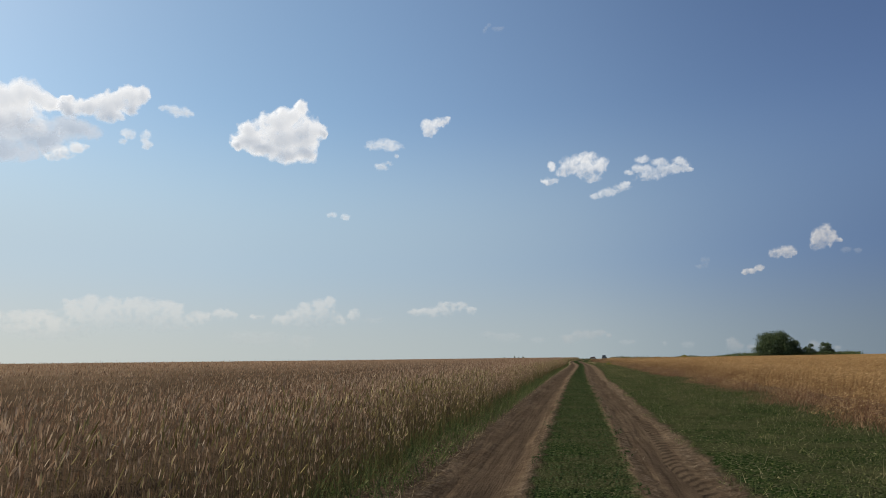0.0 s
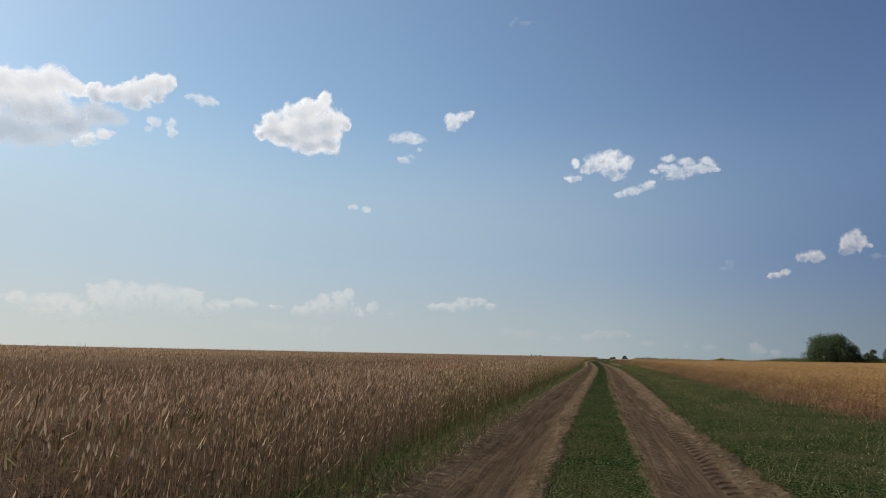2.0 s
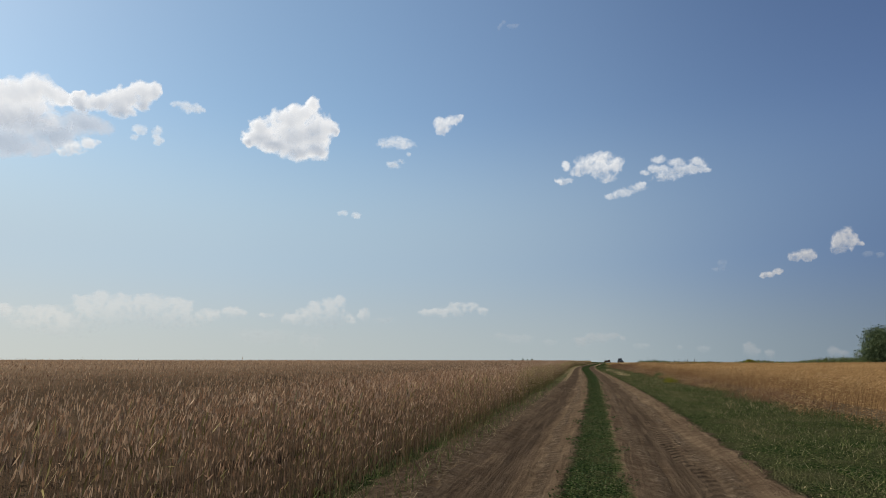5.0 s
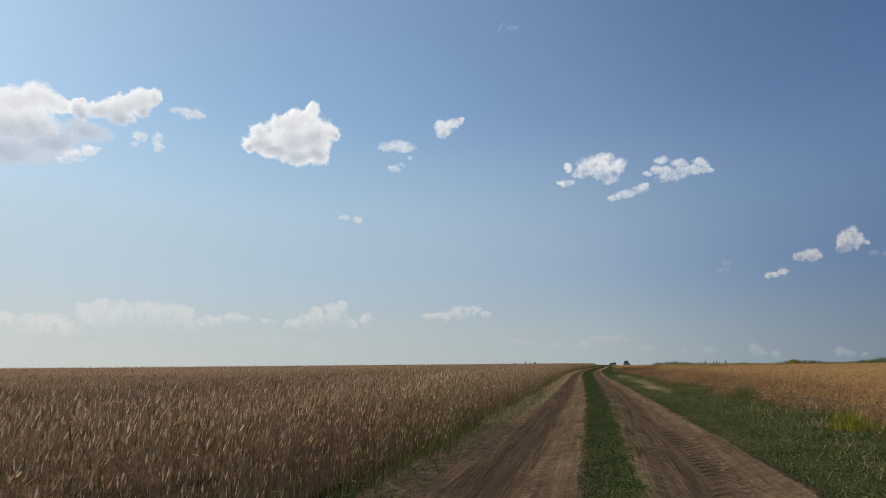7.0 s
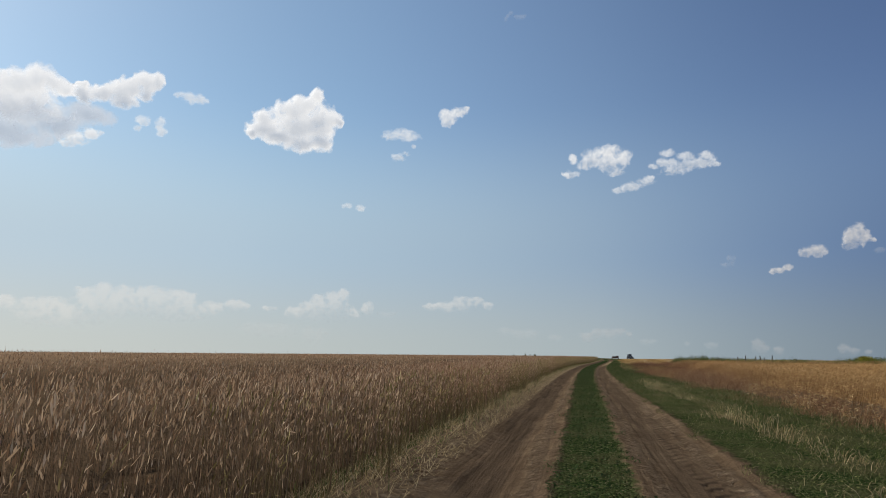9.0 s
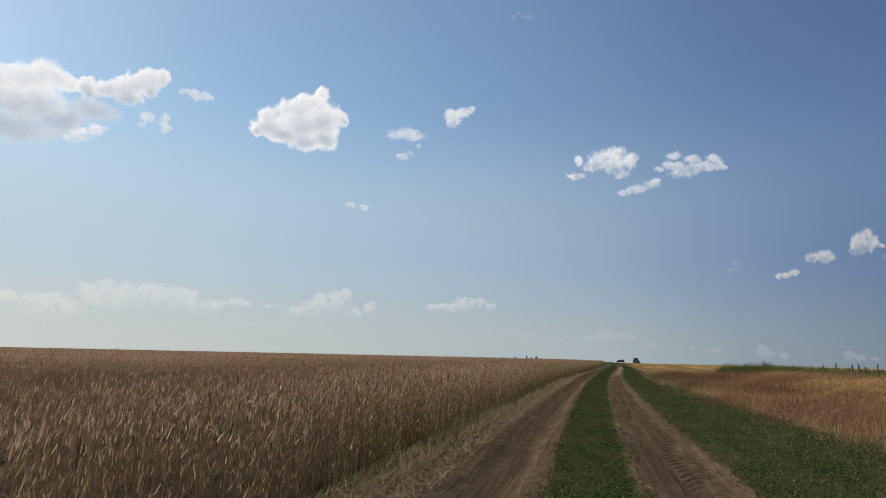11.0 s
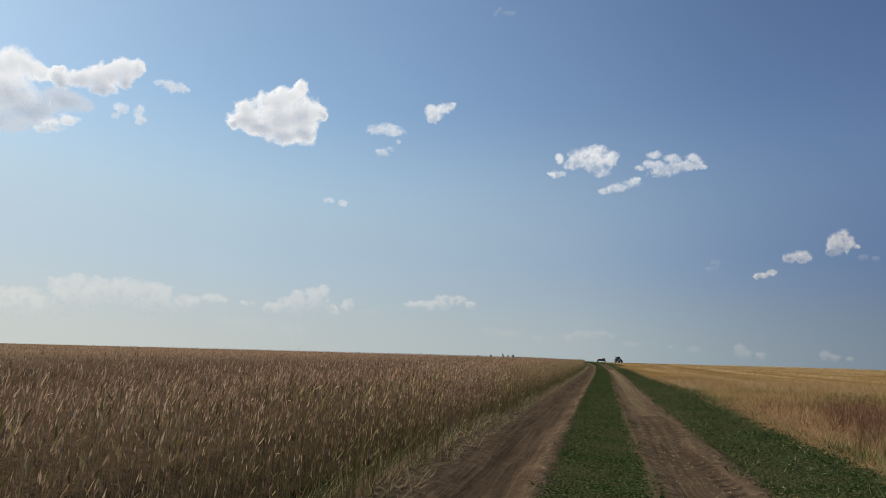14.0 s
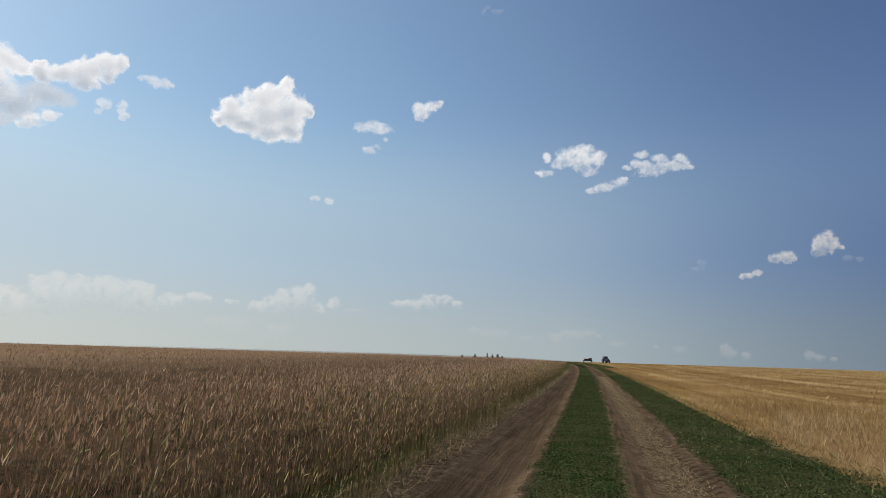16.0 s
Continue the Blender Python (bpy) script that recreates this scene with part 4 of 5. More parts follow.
def build_fallow():
    """Dry grass in the unsown corner: rusty stands with pale drooping heads, between golden lying grass."""
    hp = Heap()
    x, y = scatter(135000, 160, 216, 2.9, 16.0, 1, 1.3)
    u = x - track(y)
    stand = rust_stand(x, y) + rng.normal(0, 0.16, len(x))
    k = stand > 0.0
    f = np.clip((u - 2.9 + 0.5 * patches_at(x, y, 1.5, 15)) / 1.6, 0.2, 1)
    blades(hp, x[k], y[k], ((0.34 + 0.14 * patches_at(x, y, 1.3, 17)) * f)[k], 0.25, 0.0058, 0.85, 1)
    pick = k & (rng.uniform(0, 1, len(x)) < 0.10 + 0.22 * np.clip(patches_at(x, y, 1.6, 91), 0, 1)) & (u > 3.6)
    xs, ys = x[pick], y[pick]
    n = len(xs)
    z = lie(xs, ys)
    p = np.stack([xs, ys, z + f[pick] * rng.uniform(0.24, 0.56, n)], 1)
    a = rng.uniform(0, 6.28, n)
    d = np.stack([np.cos(a) * 0.05 + 0.02, np.sin(a) * 0.05, rng.uniform(-0.05, 0.03, n)], 1)
    hp.ear(p, p + d, np.full(n, 0.011), z, 2)
    ob = hp.done("brome_grass", M_RUST)
    return tagged(ob, "rusty dry brome grass with pinkish drooping heads", "dry grass", kind="stuff")


def build_dry_grass():
    hp = Heap()
    x, y = scatter(150000, 156, 236, 2.8, 16.0, 1, 1.4)
    u = x - track(y)
    k = rust_stand(x, y) + rng.normal(0, 0.25, len(x)) < 0.12
    k &= u > edge(VERGE_R, y) - 0.3 + 0.7 * patches_at(x, y, 1.2, 23) + rng.normal(0, 0.12, len(x))
    f = np.clip((u - 2.6) / 1.8, 0.3, 1)
    dull = k & (rng.uniform(0, 1, len(x)) < np.interp(y, [203, 211], [0.60, 0.05]))
    k &= ~dull
    tan = Heap()
    blades(tan, x[dull], y[dull], ((0.21 + 0.12 * patches_at(x, y, 0.9, 21)) * f)[dull], 0.4, 0.0056, 1.1, 1)
    blades(hp, x[k], y[k], ((0.19 + 0.10 * patches_at(x, y, 1.1, 19)) * f)[k], 0.4, 0.0056, 1.3, 1)
    ob = hp.done("dry_grass", M_STRAW_GOLD)
    tan.done("dull_grass", M_DRY).parent = ob
    # olive undergrowth between the drifts
    low = Heap()
    x, y = scatter(26000, 174, 200, 3.0, 7.5, 1, 1.5)
    k = patches_at(x, y, 1.7, 71) + rng.normal(0, 0.2, len(x)) > -0.05
    blades(low, x[k], y[k], 0.19, 0.4, 0.0055, 0.8, 1)
    low.done("undergrowth", M_GRASS).parent = ob
    return tagged(ob, "golden dry grass lying low beside the verge", "dry grass", kind="stuff")


def build_edge_weeds():
    hp = Heap()
    for n, y0, y1 in ((9500, -2, 34), (3600, 34, 62), (3800, 62, 118), (900, 118, 165), (4000, 165, 275)):
        x, y = scatter(n, y0, y1, 1.62, 2.5, -1)
        blades(hp, x, y, 0.15, 0.5, 0.006, 0.8, 2)
        x, y = scatter(n, y0, y1, 1.65, 2.5, -1)
        leaves(hp, x, y, rng.uniform(0.02, 0.26, len(x)) * rng.uniform(0.2, 1, len(x)), 0.014)
    ob = hp.done("edge_weeds", M_WEED)
    return tagged(ob, "green weeds and late shoots at the foot of the wheat", "weeds", kind="stuff")


def build_straw():
    hp = Heap()

    def lay(n, y0, y1, lo, hi, length, side, rear=0.09):
        x, y = scatter(n, y0, y1, lo, hi, side)
        a = rng.normal(1.57, 0.9, n)
        z = lie(x, y) + rng.uniform(0.0, 0.05 if rear > 0.05 else 0.012, n) - (0.0 if rear > 0.05 else 0.035)
        L = length * rng.uniform(0.4, 1.3, n)
        p = np.stack([x, y, z], 1)
        t = p + np.stack([np.cos(a) * L, np.sin(a) * L, rng.uniform(-0.01, rear, n)], 1)
        hp.ribbon(p, t, np.zeros((n, 3)), np.full(n, 0.0066), a + 1.57, 1)

    lay(5000, -2, 95, 1.5, 2.2, 0.15, -1)
    lay(13000, 104, 185, 1.42, 2.25, 0.24, -1, 0.12)
    lay(6500, 185, 275, 1.55, 2.2, 0.24, -1, 0.12)
    lay(6000, 104, 200, 1.85, 2.3, 0.34, -1, 0.22)
    lay(7000, 192, 262, 0.5, 1.9, 0.11, 1, 0.02)
    lay(9000, 203, 262, 0.65, 1.35, 0.13, 1, 0.02)
    lay(9000, 203, 262, 0.72, 1.10, 0.11, 1, 0.02)
    lay(500, 0, 186, 0.5, 2.0, 0.06, 1, 0.02)
    lay(9000, 168, 235, 3.1, 8.0, 0.30, 1)
    ob = hp.done("loose_straw", M_STRAW)
    return tagged(ob, "loose pale straw strewn along the track edges", "straw", kind="stuff")


def build_clods():
    """Crumbs of dry earth beside the wheel marks."""
    hp = Heap()
    for n, u0, s in ((2600, -0.60, 0.07), (1800, 0.64, 0.06), (2600, 1.36, 0.07), (2400, 1.92, 0.14), (2200, -1.6, 0.16)):
        y = rng.uniform(-2, 262, n)
        k = np.sin(y * 0.8 + u0) + np.sin(y * 0.23 + 2 * u0) + rng.normal(0, 0.5, n) > 0.1
        y = y[k]
        n = len(y)
        x = track(y) + u0 + rng.normal(0, s, n)
        r = np.minimum(0.0045 * np.exp(rng.normal(0, 0.5, n)), 0.011)
        z = lie(x, y) - 0.02 - 0.03 * (abs(u0) > 1.2) * (abs(u0) < 1.5)
        c = np.stack([x, y, z], 1)
        d = rng.normal(0, 1, (n, 3)) * np.array([[1, 1, 0.4]])
        d /= np.linalg.norm(d, axis=1, keepdims=True)
        hp.ear(c - d * r[:, None], c + d * r[:, None] * 1.4 + np.array([[0, 0, 0.004]]), r * 2.2, z, 3)
    ob = hp.done("soil_clods", M_SOIL_CLOD)
    return tagged(ob, "dry crumbs of brown earth along the wheel ruts", "soil", kind="stuff")


M_SOIL_CLOD = simple("dry clods", (0.135, 0.098, 0.064), 0.95, 0, 60, 0.35)


def build_stubble():
    hp = Heap()
    x, y = scatter(26000, 202, 300, lambda y: edge(VERGE_R, y) - 0.2, 26.0, 1)
    blades(hp, x, y, 0.08, 0.4, 0.008, 1.2, 1)
    x, y = scatter(24000, 212, 430, 9.0, 90.0, 1)
    k = (y > 214) | (x > 50)
    blades(hp, x[k], y[k], 0.12, 0.3, 0.035, 0.6, 1)
    x, y = scatter(9000, 200, 300, lambda y: edge(VERGE_R, y), 9.0, 1)
    blades(hp, x, y, 0.10, 0.45, 0.005, 1.5, 2)
    ob = hp.done("stubble", M_STRAW_GOLD)
    pale = Heap()
    x, y = scatter(17000, 215, 230, 3.2, 16.0, 1, 1.2)
    k = patches_at(x, y, 2.2, 61) + rng.normal(0, 0.2, len(x)) > -0.05
    blades(pale, x[k], y[k], 0.17, 0.3, 0.0075, 0.5, 1)
    pale.done("standing_stubble", M_STRAW_PALE).parent = ob
    return tagged(ob, "golden cut stubble of a harvested wheat field", "stubble", kind="stuff")


M_STRAW_PALE = plant_material("pale threshed straw", [(0.0, (0.300, 0.210, 0.100)), (0.5, (0.450, 0.335, 0.180)), (1.0, (0.640, 0.510, 0.310))], (0.380, 0.260, 0.130), 0.2, 0.2)
M_STRAW_GOLD = plant_material("golden stubble", [(0.0, (0.165, 0.094, 0.034)), (0.5, (0.295, 0.186, 0.074)), (1.0, (0.507, 0.360, 0.172))], (0.212, 0.118, 0.048), 0.15, 0.2)


def build_windrows():
    """Rows of pale threshed straw left by the harvester, each row a thing of its own."""
    for k in range(13):
        hp = Heap()
        n = 4200 - 170 * k
        y = rng.uniform(214 + 1.5 * k, 340 + 12 * k, n)
        x = track(200.0) + 6.6 + 5.4 * k + 0.05 * (y - 210) + rng.normal(0, 0.55, n) + 0.5 * np.sin(y * 0.09 + k)
        keep = patches_at(x, y, 9.0, 50 + k) > -0.45
        x, y = x[keep], y[keep]
        n = len(x)
        a, z = rng.uniform(0, 6.28, n), lie(x, y)
        p = np.stack([x, y, z + rng.uniform(0.03, 0.24, n)], 1)
        t = p + np.stack([np.cos(a) * 0.32, np.sin(a) * 0.32, rng.uniform(-0.06, 0.12, n)], 1)
        hp.ribbon(p, t, np.zeros((n, 3)), np.full(n, 0.016 + 0.006 * k), a + 1.57, 1, z)
        tagged(hp.done("straw_windrow", M_STRAW_PALE), "pale row of loose straw lying on the stubble", "straw row", group="straw rows on the stubble")


def build_weed_strip():
    hp = Heap()
    x = np.concatenate([rng.uniform(7.9, 14.0, 5200), rng.uniform(13.0, 22.0, 4200), rng.uniform(20, 74, 9500)])
    n = len(x)
    y = 204 + rng.normal(0, 1.0, n) + np.where(x > 12, rng.normal(0, 2.0, n), 0.0) + 0.02 * (x - 10)
    top = np.interp(x, [7.8, 8.3, 9, 10.6, 12, 14, 16, 19, 26, 27.5, 29, 31, 33, 35, 40, 42, 50, 74], [0.6, 0.95, 1.12, 1.18, 1.18, 1.05, 0.98, 0.92, 0.84, 1.1, 1.2, 1.2, 0.9, 0.85, 1.3, 1.75, 1.85, 1.8])
    top = top * np.clip(0.92 + 0.20 * patches_at(x, y, 0.7, 81) + 0.14 * patches_at(x, y, 2.1, 83), 0.4, 1.25)
    blades(hp, x, y, 0.84 * top, 0.16, np.interp(x, [12, 30, 70], [0.012, 0.030, 0.050]), 0.16, 2)
    i = rng.integers(0, n, 34000)
    i = i[(x[i] > 20) | (rng.uniform(0, 1, 34000) < 0.8)]
    m = len(i)
    leaves(hp, x[i] + rng.normal(0, 0.10, m), y[i] + rng.normal(0, 0.10, m), rng.uniform(0.05, 1.0, m) ** 0.6 * 0.92 * top[i], np.interp(x[i], [12, 30, 70], [0.026, 0.070, 0.105]))
    # low green growth across the end of the corner
    x, y = scatter(15000, 207.5, 217.0, 3.0, 14.0)
    k = waves(x * 1.3, y * 1.5) + rng.normal(0, 0.3, len(x)) > -0.1
    blades(hp, x[k], y[k], 0.13, 0.4, 0.008, 0.9, 1)
    ob = hp.done("weed_strip", M_WEED)
    return tagged(ob, "tall green weeds along the wheat field boundary", "weeds", kind="stuff")


def build_bush():
    """A low yellow-green bush that stands out of the boundary weeds."""
    hp = Heap()
    n = 2600
    x, y = 28.4 + rng.normal(0, 0.75, n), 203.2 + rng.normal(0, 0.6, n)
    top = 1.0 * np.exp(-((x - 28.4) / 1.3) ** 2) + 0.25
    leaves(hp, x, y, rng.uniform(0.05, 1, n) ** 0.6 * top, 0.045)
    blades(hp, x[:700], y[:700], top[:700], 0.12, 0.02, 0.3, 2)
    ob = hp.done("bush", M_BUSH)
    return tagged(ob, "low yellow-green bush among the boundary weeds", "bush")


def build_tall_stems():
    """Odd stems that stand over the wheat against the sky."""
    hp = Heap()
    x, y = scatter(900, 10, 300, 7, 50, -1)
    wheat(hp, x, y, 1.06, 0.05, 0.10, 1, (0.03, 0.0), 1.8)
    x, y = scatter(60, 20, 280, 10, 45, -1)
    n = len(x)
    z = lie(x, y)
    p = np.stack([x, y, z], 1)
    t = p + np.stack([rng.normal(0, 0.05, n), rng.normal(0, 0.05, n), rng.uniform(1.1, 1.35, n)], 1)
    hp.ribbon(p, t, np.zeros((n, 3)), np.full(n, 0.03), rng.uniform(0, 3, n), 2)
    ob = hp.done("tall_stems", M_WHEAT)
    return tagged(ob, "single taller brown stems above the wheat", "weeds", kind="stuff")


build_strip()
build_verge()
build_tufts()
build_brome()
build_fallow()
build_dry_grass()
build_edge_weeds()
build_straw()
build_clods()
build_stubble()
build_windrows()
build_weed_strip()
build_weed_clump(4.30, 114.3, 0.55, 0.30, M_WEED, "grey-green weed clump at the foot of the golden wheat")
build_weed_clump(3.95, 104.0, 0.42, 0.24, M_BUSH, "yellow-green weed clump on the grassy verge")
build_bush()
build_tall_stems()


# ---------------------------------------------------------------- trees
def limb(bm, a, b, r0, r1, sides=7):
    a, b = Vector(a), Vector(b)
    q = (b - a).to_track_quat("Z", "Y")
    rings = []
    for p, r in ((a, r0), (a.lerp(b, 0.5) + Vector((r0 * 0.3, -r0 * 0.2, 0)), (r0 + r1) / 2), (b, r1)):
        rings.append([bm.verts.new(p + q @ Vector((math.cos(k * 6.2832 / sides) * r, math.sin(k * 6.2832 / sides) * r, 0))) for k in range(sides)])
    for lo_, hi_ in zip(rings, rings[1:]):
        for k in range(sides):
            bm.faces.new((lo_[k], lo_[(k + 1) % sides], hi_[(k + 1) % sides], hi_[k]))
    bm.faces.new(rings[-1])


def build_tree(x, y, high, wide, label, seed, leaves_n, leaf, lobes, trunk_h=0.28, squash=0.8, clump=1.35):
    r = np.random.default_rng(seed)
    z = float(lie(x, y))
    root = tagged(new("tree"), label, "tree")
    root.matrix_world = pose(x, y, z)
    bm = bmesh.new()
    th = high * trunk_h
    limb(bm, (0, 0, -0.1), (0.05 * wide * 0.1, 0, th), high * 0.035, high * 0.022)
    cs = []
    for k in range(lobes):
        a = k * 2.4 + r.uniform(-0.5, 0.5)
        rad = wide / 2 * (0.12 + 0.52 * math.sqrt((k + 0.5) / lobes))
        up = high * (0.84 - 0.68 * ((k + 0.5) / lobes)) * r.uniform(0.72, 1.06)
        c = np.array([math.cos(a) * rad, math.sin(a) * rad, up])
        cs.append((c, clump * wide * r.uniform(0.10, 0.21)))
        limb(bm, (0, 0, th * r.uniform(0.6, 0.98)), c * np.array([0.92, 0.92, 0.95]), high * 0.014, high * 0.004, 5)
    part("trunk", bm, M_BARK, root)
    hp = Heap()
    per = leaves_n // lobes
    for c, s in cs:
        d = r.normal(size=(per, 3))
        d /= np.linalg.norm(d, axis=1, keepdims=True)
        rr = s * np.minimum(r.uniform(0.15, 1.0, per) ** 0.5 + 0.05 * r.normal(size=per), 1.04) * (1 + 0.22 * np.sin(d[:, 0] * 5 + seed) * np.sin(d[:, 1] * 6) + 0.12 * np.sin(d[:, 2] * 7))
        p = c + d * rr[:, None] * np.array([1, 1, squash])
        p[:, 2] = np.minimum(np.maximum(p[:, 2], high * 0.07), high)
        q = r.normal(size=(per, 3))
        q /= np.linalg.norm(q, axis=1, keepdims=True)
        L = leaf * r.uniform(0.6, 1.5, per)[:, None]
        hp.ear(p - q * L, p + q * L, L[:, 0] * 1.3, np.zeros(per), 2)
    crown = hp.done("crown", M_LEAF)
    crown.parent = root
    return root


build_tree(52.2, 202.5, 8.0, 13.4, "broad dark-green tree with a rounded crown at the field edge", 3, 24000, 0.13, 30, 0.2, 0.8, 1.0)
build_tree(57.6, 205.0, 5.0, 5.0, "lower dark-green tree joined to a larger crown", 5, 5000, 0.13, 16)
build_tree(60.8, 203.0, 3.9, 4.0, "low green bush on the field boundary", 8, 2600, 0.12, 10, 0.12)
build_tree(65.2, 203.8, 4.6, 4.6, "small round dark tree standing alone beside the wheat", 11, 3200, 0.12, 12, 0.3)
for k, (px, ph, pw) in enumerate(((-135.5, 5.4, 6.0), (-118.5, 6.0, 5.0), (-102.4, 8.6, 3.6), (-95.9, 7.2, 3.4), (-89.2, 7.8, 5.6), (-83.5, 5.6, 3.6))):
    build_tree(px, 1090, ph * 0.85 + 1.3, pw * 0.85, "far dark tree on the skyline beyond the wheat", 20 + k, 600, 0.3, 9, 0.2, 1.2)


# ---------------------------------------------------------------- fence posts
def build_post(x, y, high, lean_x, lean_y):
    bm = bmesh.new()
    sides, rings = 7, []
    for s, rad in ((-0.15, 0.062), (0.35, 0.058), (0.75, 0.052), (0.97, 0.048), (1.0, 0.034)):
        rings.append([bm.verts.new((math.cos(k * 6.2832 / sides) * rad * random.uniform(0.9, 1.1), math.sin(k * 6.2832 / sides) * rad * random.uniform(0.9, 1.1), s * high + random.uniform(-0.01, 0.01))) for k in range(sides)])
    for a, b in zip(rings, rings[1:]):
        for k in range(sides):
            bm.faces.new((a[k], a[(k + 1) % sides], b[(k + 1) % sides], b[k]))
    bm.faces.new(rings[-1])
    me = bpy.data.meshes.new("fence_post")
    bm.to_mesh(me)
    bm.free()
    me.materials.append(M_POST)
    ob = new("fence_post", me)
    ob.matrix_world = pose(x, y, float(lie(x, y)), lean_x, lean_y, random.uniform(0, 90))
    return tagged(ob, "weathered leaning wooden post among boundary weeds", "post", group="posts along the boundary")


for px, ph, lx, ly in ((12.7, 1.06, 3, -7), (14.7, 1.10, -2, 6), (15.45, 1.24, 2, 3), (16.6, 1.16, 3, -8), (17.2, 1.24, -4, -6), (17.55, 1.04, 2, -5), (18.25, 1.28, 2, 4), (20.8, 0.95, -2, 3)):
    build_post(px, 199.0 + 0.1 * px, ph, lx, ly)


# ---------------------------------------------------------------- tractor and implement
def box_bm(bm, x0, x1, y0, y1, z0, z1, top=1.0):
    cx, cy = (x0 + x1) / 2, (y0 + y1) / 2
    lo_ = [bm.verts.new(p) for p in ((x0, y0, z0), (x1, y0, z0), (x1, y1, z0), (x0, y1, z0))]
    hi_ = [bm.verts.new((cx + (x - cx) * top, cy + (y - cy) * top, z1)) for x, y in ((x0, y0), (x1, y0), (x1, y1), (x0, y1))]
    fs = [bm.faces.new(lo_[::-1]), bm.faces.new(hi_)]
    for k in range(4):
        fs.append(bm.faces.new((lo_[k], lo_[(k + 1) % 4], hi_[(k + 1) % 4], hi_[k])))
    return fs


def block(name, dims, material, parent, label="", top=1.0, bevel=0.03):
    bm = bmesh.new()
    box_bm(bm, *dims, top)
    bmesh.ops.bevel(bm, geom=bm.edges[:], offset=bevel, segments=2, affect="EDGES")
    return part(name, bm, material, parent, label)


def wheel(parent, x, y, r, w):
    """A wheel whose axle lies along x: lugged tyre and dished rim."""
    hub = new("wheel")
    hub.parent = parent
    hub.location = (x, y, r)
    n = 32
    bm = bmesh.new()
    prof = [(-w / 2, r * 0.58), (-w / 2, r * 0.86), (-w * 0.36, r * 0.98), (w * 0.36, r * 0.98), (w / 2, r * 0.86), (w / 2, r * 0.58)]
    rings = []
    for k in range(n):
        a = k * 6.2832 / n
        g = 1.0 + (0.03 if k % 2 else 0.0)
        rings.append([bm.verts.new((u, math.cos(a) * q * (g if q > r * 0.9 else 1), math.sin(a) * q * (g if q > r * 0.9 else 1))) for u, q in prof])
    for k in range(n):
        a, b = rings[k], rings[(k + 1) % n]
        for i in range(len(prof)):
            j = (i + 1) % len(prof)
            bm.faces.new((a[i], a[j], b[j], b[i]))
    part("tyre", bm, M_RUBBER, hub)
    bm = bmesh.new()
    for k, (u, q) in enumerate(((-w * 0.38, r * 0.585), (w * 0.38, r * 0.585))):
        ring = [bm.verts.new((u, math.cos(i * 6.2832 / n) * q, math.sin(i * 6.2832 / n) * q)) for i in range(n)]
        c = bm.verts.new((u * 0.5, 0, 0))
        for i in range(n):
            bm.faces.new((ring[i], ring[(i + 1) % n], c))
    part("rim", bm, M_STEEL, hub)
    return hub


def build_tractor(x, y, turn):
    root = tagged(new("tractor"), "blue-grey farm tractor with a high cab parked by the stubble", "tractor")
    root.matrix_world = pose(x, y, float(lie(x, y)), 0, 0, turn) @ Matrix.Scale(1.12, 4)
    block("chassis", (-0.45, 0.45, -2.0, 2.1, 0.75, 1.15), M_STEEL, root)
    block("hood", (-0.48, 0.48, 0.4, 2.5, 1.15, 1.95), M_TRACTOR, root, "blue bonnet", 0.92, 0.08)
    cab = block("cab", (-0.9, 0.9, -1.5, 0.4, 1.15, 1.75), M_TRACTOR, root, "", 1.0, 0.05)
    block("window", (-0.86, 0.86, -1.42, 0.34, 1.75, 2.75), M_GLASS, cab, "dark cab glazing", 0.92, 0.03)
    for px in (-0.84, 0.84):
        for py in (-1.4, 0.3):
            block("pillar", (px - 0.05, px + 0.05, py - 0.05, py + 0.05, 1.7, 2.8), M_TRACTOR, cab)
    block("roof", (-1.0, 1.0, -1.6, 0.55, 2.75, 3.0), M_TRACTOR, cab, "", 0.92, 0.06)
    block("exhaust", (0.58, 0.68, 0.75, 0.85, 1.6, 3.15), M_STEEL, root, "upright exhaust stack")
    for s in (-1, 1):
        block("fender", (s * 0.98 - 0.32, s * 0.98 + 0.32, -1.75, -0.15, 1.72, 1.86), M_TRACTOR, root)
        wheel(root, s * 1.0, -0.95, 0.92, 0.55)
        wheel(root, s * 0.95, 1.75, 0.68, 0.42)
        block("headlight", (s * 0.3 - 0.1, s * 0.3 + 0.1, 2.38, 2.47, 1.5, 1.66), M_GLASS, root)
    return root


